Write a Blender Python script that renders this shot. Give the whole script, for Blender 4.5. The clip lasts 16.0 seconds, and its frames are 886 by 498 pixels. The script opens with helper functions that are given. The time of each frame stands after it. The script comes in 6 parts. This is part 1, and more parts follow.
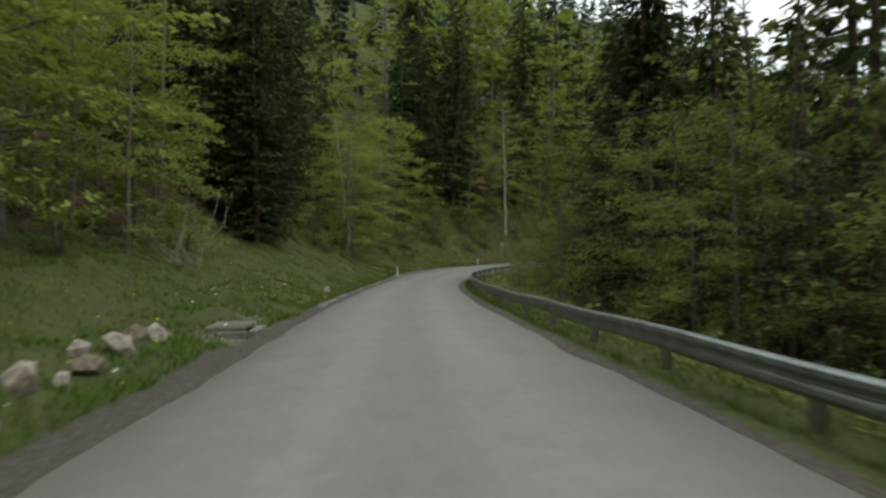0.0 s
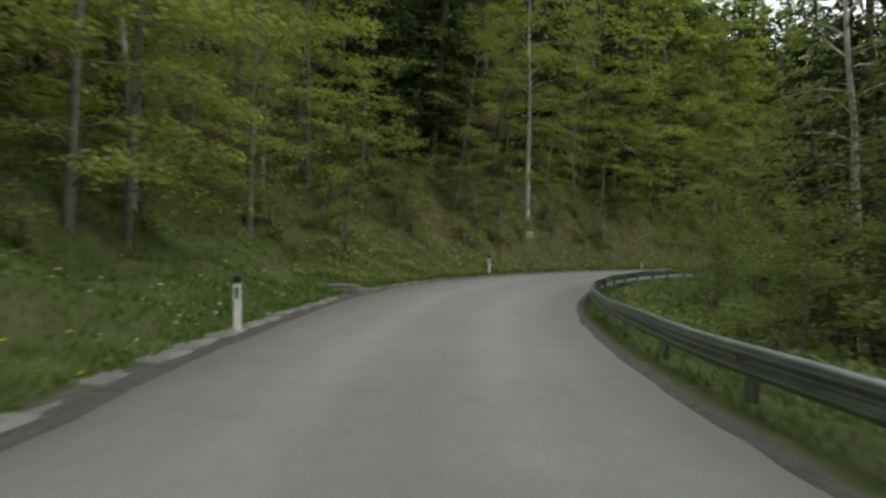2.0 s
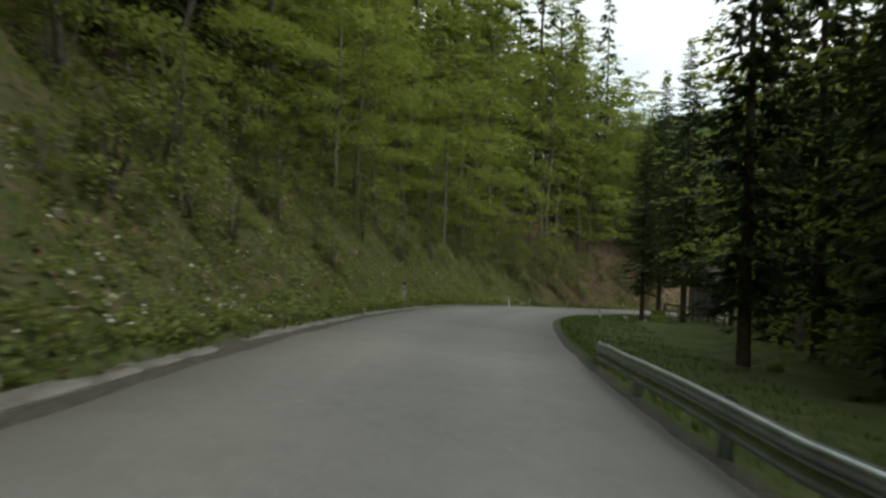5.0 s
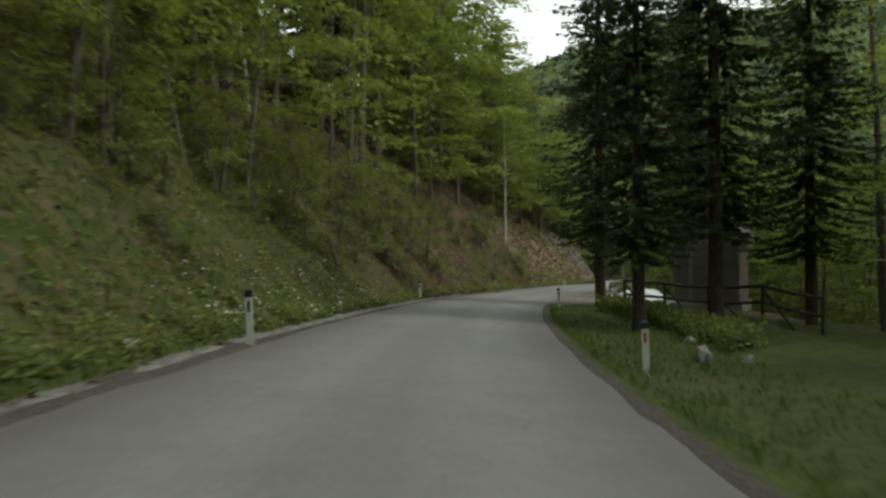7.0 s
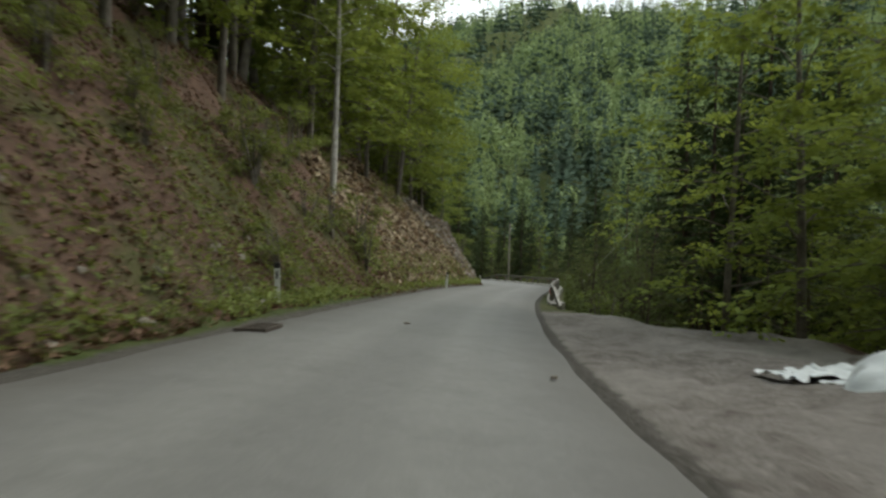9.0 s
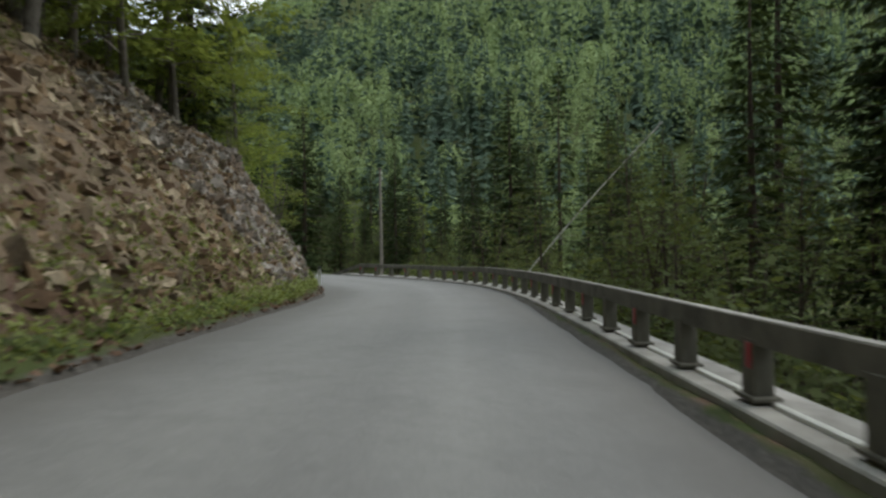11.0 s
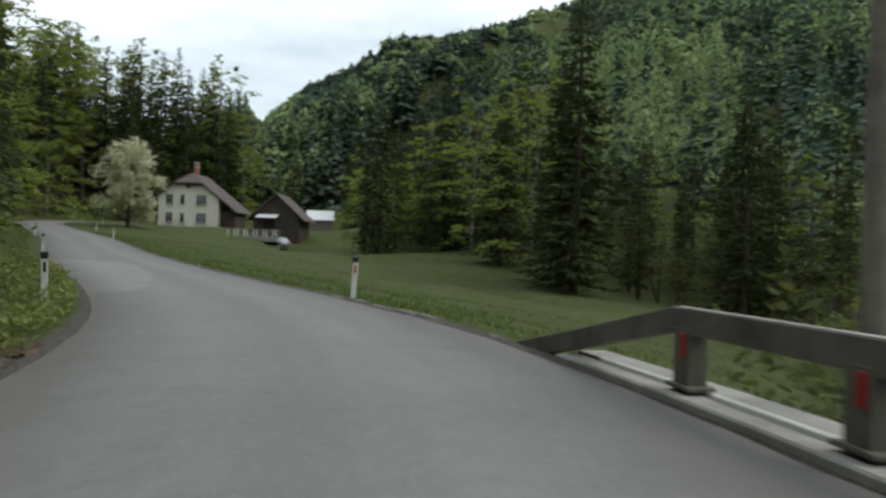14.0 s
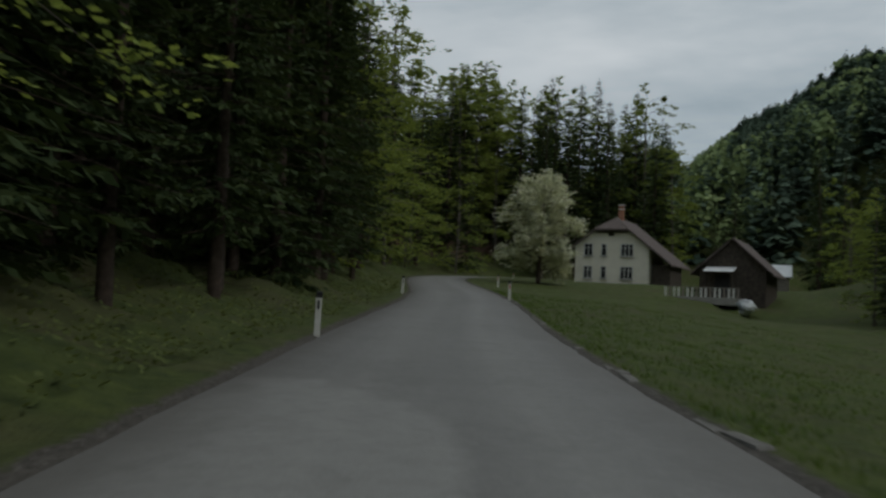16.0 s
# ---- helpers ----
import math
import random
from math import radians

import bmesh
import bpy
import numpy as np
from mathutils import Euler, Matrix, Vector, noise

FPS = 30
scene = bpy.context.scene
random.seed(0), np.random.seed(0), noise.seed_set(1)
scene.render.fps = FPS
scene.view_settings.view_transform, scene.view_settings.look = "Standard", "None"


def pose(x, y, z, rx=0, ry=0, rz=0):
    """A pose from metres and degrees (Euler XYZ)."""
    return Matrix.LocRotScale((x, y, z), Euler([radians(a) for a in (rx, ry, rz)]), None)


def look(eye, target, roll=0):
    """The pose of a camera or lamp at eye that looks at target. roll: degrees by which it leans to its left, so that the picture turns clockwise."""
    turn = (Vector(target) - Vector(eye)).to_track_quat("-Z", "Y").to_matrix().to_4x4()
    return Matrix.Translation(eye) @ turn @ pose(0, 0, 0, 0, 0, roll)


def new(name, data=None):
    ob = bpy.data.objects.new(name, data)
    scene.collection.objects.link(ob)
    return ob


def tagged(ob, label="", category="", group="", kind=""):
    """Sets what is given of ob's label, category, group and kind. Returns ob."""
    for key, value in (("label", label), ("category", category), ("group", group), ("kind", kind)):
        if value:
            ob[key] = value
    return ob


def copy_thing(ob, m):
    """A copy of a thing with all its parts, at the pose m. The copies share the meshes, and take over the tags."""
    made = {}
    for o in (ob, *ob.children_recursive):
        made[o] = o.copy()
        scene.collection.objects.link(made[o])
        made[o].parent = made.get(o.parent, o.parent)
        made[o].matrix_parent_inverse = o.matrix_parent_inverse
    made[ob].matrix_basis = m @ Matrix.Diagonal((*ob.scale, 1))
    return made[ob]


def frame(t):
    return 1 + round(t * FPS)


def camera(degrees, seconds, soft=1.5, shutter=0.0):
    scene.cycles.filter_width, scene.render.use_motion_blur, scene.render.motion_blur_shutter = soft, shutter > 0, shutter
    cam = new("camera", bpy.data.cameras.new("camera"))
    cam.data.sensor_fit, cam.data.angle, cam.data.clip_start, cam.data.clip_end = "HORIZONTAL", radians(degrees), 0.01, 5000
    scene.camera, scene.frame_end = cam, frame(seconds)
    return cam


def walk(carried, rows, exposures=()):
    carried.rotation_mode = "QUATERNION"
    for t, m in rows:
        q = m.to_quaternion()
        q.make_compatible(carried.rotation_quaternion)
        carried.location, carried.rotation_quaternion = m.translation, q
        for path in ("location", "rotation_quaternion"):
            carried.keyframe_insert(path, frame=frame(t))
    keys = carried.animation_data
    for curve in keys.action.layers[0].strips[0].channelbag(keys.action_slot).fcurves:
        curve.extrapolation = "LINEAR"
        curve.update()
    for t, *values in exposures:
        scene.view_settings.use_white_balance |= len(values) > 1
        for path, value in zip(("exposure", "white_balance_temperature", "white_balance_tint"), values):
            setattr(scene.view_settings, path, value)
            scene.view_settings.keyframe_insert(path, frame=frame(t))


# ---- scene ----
cam = camera(57.11, 16.0, soft=2.6, shutter=0.2)
PATH = [
    (0, (0.0, -0.0, 1.4), (0.0, 2.0, 1.419), -0.6),
    (0.5, (-0.51, 12.764, 1.199), (-0.59, 14.762, 1.212), -1.2),
    (1, (-1.215, 25.515, 1.036), (-1.299, 27.513, 1.041), 0.2),
    (1.5, (-1.572, 38.288, 0.982), (-1.585, 40.288, 0.996), 1.4),
    (2, (-1.186, 50.766, 1.056), (-1.063, 52.762, 1.088), 1.0),
    (2.5, (-0.032, 62.835, 1.17), (0.244, 64.815, 1.218), -0.1),
    (3, (1.963, 74.221, 1.255), (2.406, 76.171, 1.312), -0.7),
    (3.5, (5.051, 84.613, 1.252), (5.702, 86.503, 1.334), 0.2),
    (4, (9.304, 94.547, 1.518), (10.163, 96.352, 1.594), 1.7),
    (4.5, (14.735, 104.453, 1.752), (15.798, 106.145, 1.849), 1.9),
    (4.7, (17.161, 108.29, 1.815), (18.298, 109.933, 1.904), 2.3),
    (6.8, (52.205, 146.522, 1.567), (53.75, 147.792, 1.596), -0.4),
    (7, (55.797, 149.592, 1.481), (57.366, 150.832, 1.505), -0.4),
    (7.5, (65.049, 156.725, 1.18), (66.672, 157.894, 1.187), -0.6),
    (8, (74.698, 163.454, 0.884), (76.384, 164.528, 0.897), 0.5),
    (8.5, (85.192, 169.813, 0.568), (86.924, 170.814, 0.585), 1.4),
    (9, (96.193, 175.874, 0.26), (97.973, 176.787, 0.275), 1.7),
    (9.5, (107.335, 181.318, 0.033), (109.156, 182.143, 0.043), 1.8),
    (10, (118.604, 186.237, -0.221), (120.462, 186.979, -0.228), 0.9),
    (10.2, (123.058, 188.058, -0.331), (124.928, 188.769, -0.338), 0.4),
    (12.3, (162.033, 201.702, -0.892), (163.955, 202.252, -0.926), -1.1),
    (12.5, (165.065, 202.786, -0.985), (166.969, 203.398, -1.01), -0.4),
    (13, (172.212, 205.805, -1.253), (174.05, 206.594, -1.265), 0.5),
    (13.5, (178.458, 209.363, -1.404), (180.175, 210.39, -1.405), 1.5),
    (14, (184.028, 213.793, -1.51), (185.574, 215.061, -1.507), 1.8),
    (14.5, (188.625, 218.609, -1.566), (189.964, 220.095, -1.555), 1.0),
    (15, (192.569, 224.133, -1.518), (193.699, 225.783, -1.466), 0.7),
    (15.5, (195.938, 230.903, -1.41), (196.852, 232.68, -1.324), 1.1),
    (16, (198.927, 238.343, -1.225), (199.676, 240.194, -1.117), 2.7),
]
EXPOSURES = [(0, 0.11, 6900, 8), (1, 0.24, 6900, 8), (3, 0.22, 6800, 9), (4.5, 0.12, 6900, 7), (7, 0.06, 7000, 6), (8, 0.48, 7000, 6), (8.5, 0.45, 6900, 7), (9, 0.2, 6800, 8), (10, 0.15, 6600, 10), (12.5, 0.12, 6400, 11), (13.5, 0.15, 6450, 11), (14, -0.06, 6500, 11), (14.5, -0.62, 6500, 11), (15, -1.0, 6450, 10), (16, -1.22, 6400, 10)]
walk(cam, [(t, look(eye, target, roll)) for t, eye, target, roll in PATH], EXPOSURES)

# ---- light ----
world = bpy.data.worlds.new("sky")
scene.world = world
world.use_nodes = True
wn, wl = world.node_tree.nodes, world.node_tree.links
wn.clear()
SUN_ELEV, SUN_ROT = radians(50), radians(142)
sky = wn.new("ShaderNodeTexSky")
sky.sky_type, sky.sun_disc, sky.sun_elevation, sky.sun_rotation = "NISHITA", False, SUN_ELEV, SUN_ROT
sky.air_density, sky.dust_density = 1.0, 3.0
co = wn.new("ShaderNodeTexCoord")
mp = wn.new("ShaderNodeMapping")
mp.inputs["Scale"].default_value = (1.6, 1.6, 6.0)
cloud = wn.new("ShaderNodeTexNoise")
cloud.inputs["Scale"].default_value, cloud.inputs["Detail"].default_value, cloud.inputs["Roughness"].default_value = 1.6, 6.0, 0.55
ramp = wn.new("ShaderNodeValToRGB")
ramp.color_ramp.elements[0].position, ramp.color_ramp.elements[0].color = 0.32, (6.2, 7.4, 8.0, 1)
ramp.color_ramp.elements[1].position, ramp.color_ramp.elements[1].color = 0.68, (11.5, 12.2, 12.4, 1)
mixc = wn.new("ShaderNodeMix")
mixc.data_type = "RGBA"
mixc.inputs["Factor"].default_value = 0.85
back = wn.new("ShaderNodeBackground")
wout = wn.new("ShaderNodeOutputWorld")
wl.new(co.outputs["Generated"], mp.inputs["Vector"])
wl.new(mp.outputs["Vector"], cloud.inputs["Vector"])
wl.new(cloud.outputs["Fac"], ramp.inputs["Fac"])
wl.new(sky.outputs["Color"], mixc.inputs[6])
wl.new(ramp.outputs["Color"], mixc.inputs[7])
back.inputs["Strength"].default_value = 0.125
wl.new(mixc.outputs[2], back.inputs["Color"])
wl.new(back.outputs["Background"], wout.inputs["Surface"])

sun_data = bpy.data.lights.new("sun", "SUN")
sun_data.energy, sun_data.angle, sun_data.color = 1.15, radians(20), (1.0, 0.96, 0.9)
sun = new("sun", sun_data)
sun.rotation_euler = (radians(90) - SUN_ELEV, 0, math.pi - SUN_ROT)


# ---- materials ----
class Nodes:
    """A small builder for node materials."""

    def __init__(self, name):
        self.m = bpy.data.materials.new(name)
        self.m.use_nodes = True
        self.n, self.l = self.m.node_tree.nodes, self.m.node_tree.links
        self.b = self.n["Principled BSDF"]
        self.b.inputs["Specular IOR Level"].default_value = 0.3
        self.co = self.n.new("ShaderNodeTexCoord")

    def put(self, sock, v):
        if isinstance(v, bpy.types.NodeSocket):
            self.l.new(v, sock)
        elif isinstance(v, tuple) and len(v) == 3 and sock.type == "RGBA":
            sock.default_value = (*v, 1)
        else:
            sock.default_value = v

    def where(self, scale=(1, 1, 1), kind="Object"):
        node = self.n.new("ShaderNodeMapping")
        self.l.new(self.co.outputs[kind], node.inputs["Vector"])
        node.inputs["Scale"].default_value = scale
        return node.outputs["Vector"]

    def noise(self, scale, detail=4.0, rough=0.55, vec=None):
        node = self.n.new("ShaderNodeTexNoise")
        node.inputs["Scale"].default_value, node.inputs["Detail"].default_value, node.inputs["Roughness"].default_value = scale, detail, rough
        self.l.new(vec or self.where(), node.inputs["Vector"])
        return node.outputs["Fac"]

    def voronoi(self, scale, out="Distance", vec=None):
        node = self.n.new("ShaderNodeTexVoronoi")
        node.inputs["Scale"].default_value = scale
        self.l.new(vec or self.where(), node.inputs["Vector"])
        return node.outputs[out]

    def step(self, v, lo, hi, a=0.0, b=1.0):
        node = self.n.new("ShaderNodeMapRange")
        self.put(node.inputs["Value"], v)
        for k, val in (("From Min", lo), ("From Max", hi), ("To Min", a), ("To Max", b)):
            node.inputs[k].default_value = val
        return node.outputs["Result"]

    def mix(self, f, a, b):
        node = self.n.new("ShaderNodeMix")
        node.data_type = "RGBA"
        self.put(node.inputs["Factor"], f)
        self.put(node.inputs[6], a)
        self.put(node.inputs[7], b)
        return node.outputs[2]

    def math(self, op, a, b=0.0):
        node = self.n.new("ShaderNodeMath")
        node.operation = op
        self.put(node.inputs[0], a)
        self.put(node.inputs[1], b)
        return node.outputs["Value"]

    def attr(self, name):
        node = self.n.new("ShaderNodeAttribute")
        node.attribute_name = name
        return node

    def rand(self):
        return self.n.new("ShaderNodeObjectInfo").outputs["Random"]

    def island(self):
        return self.n.new("ShaderNodeNewGeometry").outputs["Random Per Island"]

    def bump(self, h, strength=0.5, dist=0.05):
        node = self.n.new("ShaderNodeBump")
        node.inputs["Strength"].default_value, node.inputs["Distance"].default_value = strength, dist
        self.put(node.inputs["Height"], h)
        self.l.new(node.outputs["Normal"], self.b.inputs["Normal"])

    def done(self, colour, rough=0.8, metal=0.0):
        self.put(self.b.inputs["Base Color"], colour)
        self.put(self.b.inputs["Roughness"], rough)
        self.b.inputs["Metallic"].default_value = metal
        return self.m


def plain(name, a, b, scale=3.0, rough=0.8, bump=0.3, metal=0.0, dist=0.01):
    k = Nodes(name)
    f = k.step(k.noise(scale, 6), 0.35, 0.65)
    g = k.noise(scale * 9, 3)
    k.bump(g, bump, dist)
    return k.done(k.mix(k.step(g, 0.3, 0.7, 0, 0.5), k.mix(f, a, b), b), rough, metal)


def leafy(name, dark, light, thin=0.35):
    """Leaves: light comes through them, and each leaf and each tree has its own tone."""
    k = Nodes(name)
    c = k.mix(k.island(), dark, light)
    c = k.mix(k.step(k.rand(), 0, 1, 0.0, 0.6), c, tuple(v * 0.5 for v in dark))
    m = k.done(c, 0.75)
    k.b.inputs["Specular IOR Level"].default_value = 0.1
    tr = k.n.new("ShaderNodeBsdfTranslucent")
    k.put(tr.inputs["Color"], k.mix(0.5, c, (light[0] * 1.3, light[1] * 1.2, light[2] * 0.6)))
    mx = k.n.new("ShaderNodeMixShader")
    mx.inputs["Fac"].default_value = thin
    k.l.new(k.b.outputs["BSDF"], mx.inputs[1])
    k.l.new(tr.outputs["BSDF"], mx.inputs[2])
    k.l.new(mx.outputs["Shader"], k.n["Material Output"].inputs["Surface"])
    return m


def rubble_mat(name, tones):
    """Broken rock: each block has its own tone, with stains and grain."""
    k = Nodes(name)
    ramp = k.n.new("ShaderNodeValToRGB")
    ramp.color_ramp.interpolation = "CONSTANT"
    for i, c in enumerate(tones):
        e = ramp.color_ramp.elements[i] if i < 2 else ramp.color_ramp.elements.new(0.5)
        e.color = (*c, 1)
    for i, e in enumerate(ramp.color_ramp.elements):
        e.position = i / len(tones)
    k.l.new(k.math("FRACT", k.math("ADD", k.island(), k.rand())), ramp.inputs["Fac"])
    g = k.noise(9, 5, 0.65)
    c = k.mix(k.step(g, 0.4, 0.7, 0, 0.55), ramp.outputs["Color"], tuple(v * 0.45 for v in tones[0]))
    c = k.mix(k.step(k.noise(0.7, 4), 0.52, 0.68, 0, 0.5), c, tones[1])
    k.bump(g, 0.7, 0.04)
    return k.done(c, 0.93)


def asphalt_mat(name="asphalt", g=1.03):
    k = Nodes(name)

    def tone(r, gr, b):
        return (r * g, gr * g, b * g)

    uv = k.attr("road")  # x: across in metres, y: along in metres
    sep = k.n.new("ShaderNodeSeparateXYZ")
    k.l.new(uv.outputs["Vector"], sep.inputs["Vector"])
    across = k.math("ABSOLUTE", sep.outputs["X"])
    big = k.noise(0.25, 5)
    streak = k.n.new("ShaderNodeTexNoise")
    mapn = k.n.new("ShaderNodeMapping")
    k.l.new(uv.outputs["Vector"], mapn.inputs["Vector"])
    mapn.inputs["Scale"].default_value = (1.6, 0.05, 1)
    k.l.new(mapn.outputs["Vector"], streak.inputs["Vector"])
    streak.inputs["Scale"].default_value, streak.inputs["Detail"].default_value = 1.0, 4.0
    grain = k.noise(60, 3, 0.7)
    spots = k.voronoi(45)
    c = k.mix(k.step(big, 0.3, 0.7), tone(0.17, 0.168, 0.158), tone(0.225, 0.223, 0.21))
    c = k.mix(k.step(streak.outputs["Fac"], 0.35, 0.7, 0, 0.45), c, tone(0.27, 0.267, 0.25))
    # the wheels have polished two tracks; the middle and the sides stay darker
    off = k.math("ABSOLUTE", k.math("SUBTRACT", across, 0.95))
    c = k.mix(k.step(k.math("ADD", off, k.math("MULTIPLY", big, 0.5)), 0.3, 0.95, 0, 0.4), c, tone(0.125, 0.123, 0.117))
    # repairs and worn strips, paler than the rest
    pale = k.math("ADD", sep.outputs["Z"], k.math("MULTIPLY", k.noise(1.3, 5), 0.5))
    c = k.mix(k.step(pale, 0.55, 0.95, 0, 0.5), c, tone(0.31, 0.308, 0.29))
    c = k.mix(k.step(k.noise(0.9, 6, 0.7), 0.52, 0.72, 0, 0.5), c, tone(0.12, 0.117, 0.11))
    c = k.mix(k.step(grain, 0.35, 0.75, 0, 0.35), c, tone(0.12, 0.118, 0.112))
    c = k.mix(k.step(spots, 0.0, 0.35, 0.25, 0), c, tone(0.33, 0.325, 0.305))
    c = k.mix(k.step(k.noise(3.5, 6, 0.75), 0.42, 0.7, 0, 0.4), c, tone(0.13, 0.128, 0.122))
    c = k.mix(k.step(k.noise(11, 5, 0.8), 0.5, 0.75, 0, 0.35), c, tone(0.3, 0.297, 0.28))
    edge = k.math("ADD", across, k.math("MULTIPLY", k.noise(1.1, 5), 0.9))
    c = k.mix(k.step(edge, 2.2, 3.0, 0, 0.65), c, tone(0.1, 0.094, 0.083))
    k.bump(k.math("ADD", grain, k.math("MULTIPLY", spots, 0.6)), 0.35, 0.01)
    return k.done(c, k.step(grain, 0.2, 0.8, 0.52, 0.8))


def ground_mat():
    k = Nodes("earth_and_grass")
    zone = k.attr("zone")
    sep = k.n.new("ShaderNodeSeparateColor")
    k.l.new(zone.outputs["Color"], sep.inputs["Color"])
    n1, n2, n3 = k.noise(0.35, 6), k.noise(2.2, 6, 0.65), k.noise(14, 4, 0.7)
    stones = k.voronoi(3.2)
    grass = k.mix(k.step(n2, 0.3, 0.7), (0.03, 0.046, 0.01), (0.082, 0.104, 0.024))
    grass = k.mix(k.step(n1, 0.45, 0.7, 0, 0.7), grass, (0.075, 0.07, 0.034))
    litter = k.mix(k.step(n2, 0.3, 0.7), (0.045, 0.028, 0.019), (0.145, 0.088, 0.062))
    litter = k.mix(k.step(n3, 0.5, 0.75, 0, 0.8), litter, (0.18, 0.112, 0.08))
    litter = k.mix(k.step(n1, 0.5, 0.62, 0, 0.8), litter, grass)
    rock = k.mix(k.step(n2, 0.3, 0.7), (0.07, 0.05, 0.032), (0.19, 0.135, 0.085))
    rock = k.mix(k.step(n3, 0.45, 0.75, 0, 0.7), rock, (0.28, 0.23, 0.165))
    rock = k.mix(k.step(n1, 0.52, 0.66, 0, 0.5), rock, (0.1, 0.07, 0.045))
    gravel = k.mix(k.step(n3, 0.3, 0.7), (0.095, 0.085, 0.076), (0.27, 0.25, 0.225))
    gravel = k.mix(k.step(n2, 0.42, 0.66, 0, 0.75), gravel, (0.085, 0.07, 0.06))
    gravel = k.mix(k.step(k.noise(1.0, 5, 0.6, k.where((0.16, 0.5, 1))), 0.46, 0.62, 0, 0.6), gravel, (0.25, 0.235, 0.215))
    wob = k.math("MULTIPLY", k.math("SUBTRACT", k.math("ADD", n2, k.math("MULTIPLY", n3, 0.5)), 0.75), 1.1)

    def soft(ch):
        return k.step(k.math("ADD", sep.outputs[ch], wob), 0.4, 0.6)

    c = k.mix(soft("Red"), grass, litter)
    c = k.mix(soft("Green"), c, rock)
    c = k.mix(soft("Blue"), c, gravel)
    dirt = k.mix(k.step(n3, 0.35, 0.7), (0.04, 0.036, 0.03), (0.12, 0.11, 0.095))
    dirt = k.mix(k.step(k.voronoi(9), 0.05, 0.25, 0.6, 0), dirt, (0.22, 0.205, 0.18))
    c = k.mix(k.step(k.math("ADD", zone.outputs["Alpha"], wob), 0.4, 0.6), c, dirt)
    k.bump(k.math("ADD", n3, k.math("MULTIPLY", stones, 0.4)), 0.7, 0.08)
    return k.done(c, 0.95)


M_ASPHALT, M_GROUND = asphalt_mat(), ground_mat()
M_STEEL = plain("galvanised_steel", (0.16, 0.178, 0.172), (0.32, 0.345, 0.335), 2.5, 0.34, 0.1, 0.85, 0.004)
M_CONCRETE = plain("weathered_concrete", (0.2, 0.192, 0.172), (0.37, 0.358, 0.325), 1.6, 0.9, 0.4, 0, 0.01)
M_MOSSCON = plain("dark_weathered_concrete", (0.07, 0.068, 0.055), (0.17, 0.16, 0.13), 2.0, 0.92, 0.5, 0, 0.01)
M_WHITE = plain("white_plastic", (0.72, 0.72, 0.69), (0.55, 0.55, 0.5), 5.0, 0.5, 0.05)
M_BLACK = plain("black_plastic", (0.012, 0.012, 0.012), (0.03, 0.03, 0.03), 8.0, 0.5, 0.05)
M_RED = plain("red_reflector", (0.42, 0.006, 0.016), (0.3, 0.005, 0.012), 9.0, 0.3, 0.05)
M_BARK = plain("grey_bark", (0.07, 0.06, 0.048), (0.19, 0.17, 0.145), 3.5, 0.95, 0.8, 0, 0.03)
M_BARKD = plain("spruce_bark", (0.035, 0.026, 0.02), (0.1, 0.075, 0.058), 4.0, 0.95, 0.8, 0, 0.03)
M_BIRCH = plain("birch_bark", (0.55, 0.53, 0.48), (0.27, 0.255, 0.225), 3.0, 0.85, 0.4, 0, 0.01)
M_BEECH = leafy("beech_leaves", (0.155, 0.212, 0.055), (0.3, 0.37, 0.105), 0.42)
M_LIME = leafy("young_leaves", (0.15, 0.2, 0.062), (0.26, 0.315, 0.105), 0.42)
M_SPRUCE = leafy("spruce_needles", (0.028, 0.048, 0.019), (0.078, 0.108, 0.042), 0.22)
M_SHRUB = leafy("undergrowth_leaves", (0.115, 0.15, 0.05), (0.27, 0.315, 0.11))
M_ALDER = leafy("dull_green_leaves", (0.075, 0.1, 0.036), (0.165, 0.2, 0.075), 0.35)
M_GRASS = leafy("grass_blades", (0.045, 0.092, 0.018), (0.14, 0.21, 0.045))
M_BLOSSOM = leafy("blossom", (0.3, 0.36, 0.2), (0.86, 0.86, 0.8))
M_EDGE = plain("worn_edging", (0.09, 0.086, 0.077), (0.2, 0.194, 0.178), 2.0, 0.92, 0.6, 0, 0.02)
M_STONE = plain("pale_stone", (0.12, 0.1, 0.08), (0.4, 0.37, 0.32), 4.0, 0.9, 0.6, 0, 0.02)
M_FIELDSTONE = plain("brown_field_stone", (0.07, 0.055, 0.042), (0.25, 0.215, 0.17), 5.0, 0.92, 0.7, 0, 0.02)
M_RUBBLE = rubble_mat("tan_rubble", [(0.09, 0.055, 0.03), (0.22, 0.15, 0.085), (0.42, 0.345, 0.235), (0.14, 0.108, 0.07)])
M_MOSSROCK = rubble_mat("mossy_rock", [(0.13, 0.11, 0.085), (0.25, 0.22, 0.19), (0.38, 0.35, 0.31), (0.21, 0.16, 0.12)])
M_TARP = plain("white_tarpaulin", (0.72, 0.75, 0.76), (0.6, 0.64, 0.65), 1.5, 0.45, 0.25, 0, 0.02)
M_PLASTER = plain("cream_plaster", (0.82, 0.78, 0.67), (0.72, 0.68, 0.57), 0.8, 0.9, 0.15)
M_PLINTH = plain("grey_plinth", (0.22, 0.21, 0.19), (0.32, 0.31, 0.28), 1.5, 0.9, 0.3)
M_TILE = plain("brown_roof_tile", (0.07, 0.056, 0.05), (0.13, 0.105, 0.095), 2.5, 0.85, 0.4)
M_OLDWOOD = plain("dark_weathered_wood", (0.03, 0.025, 0.02), (0.085, 0.07, 0.056), 3.0, 0.9, 0.5)
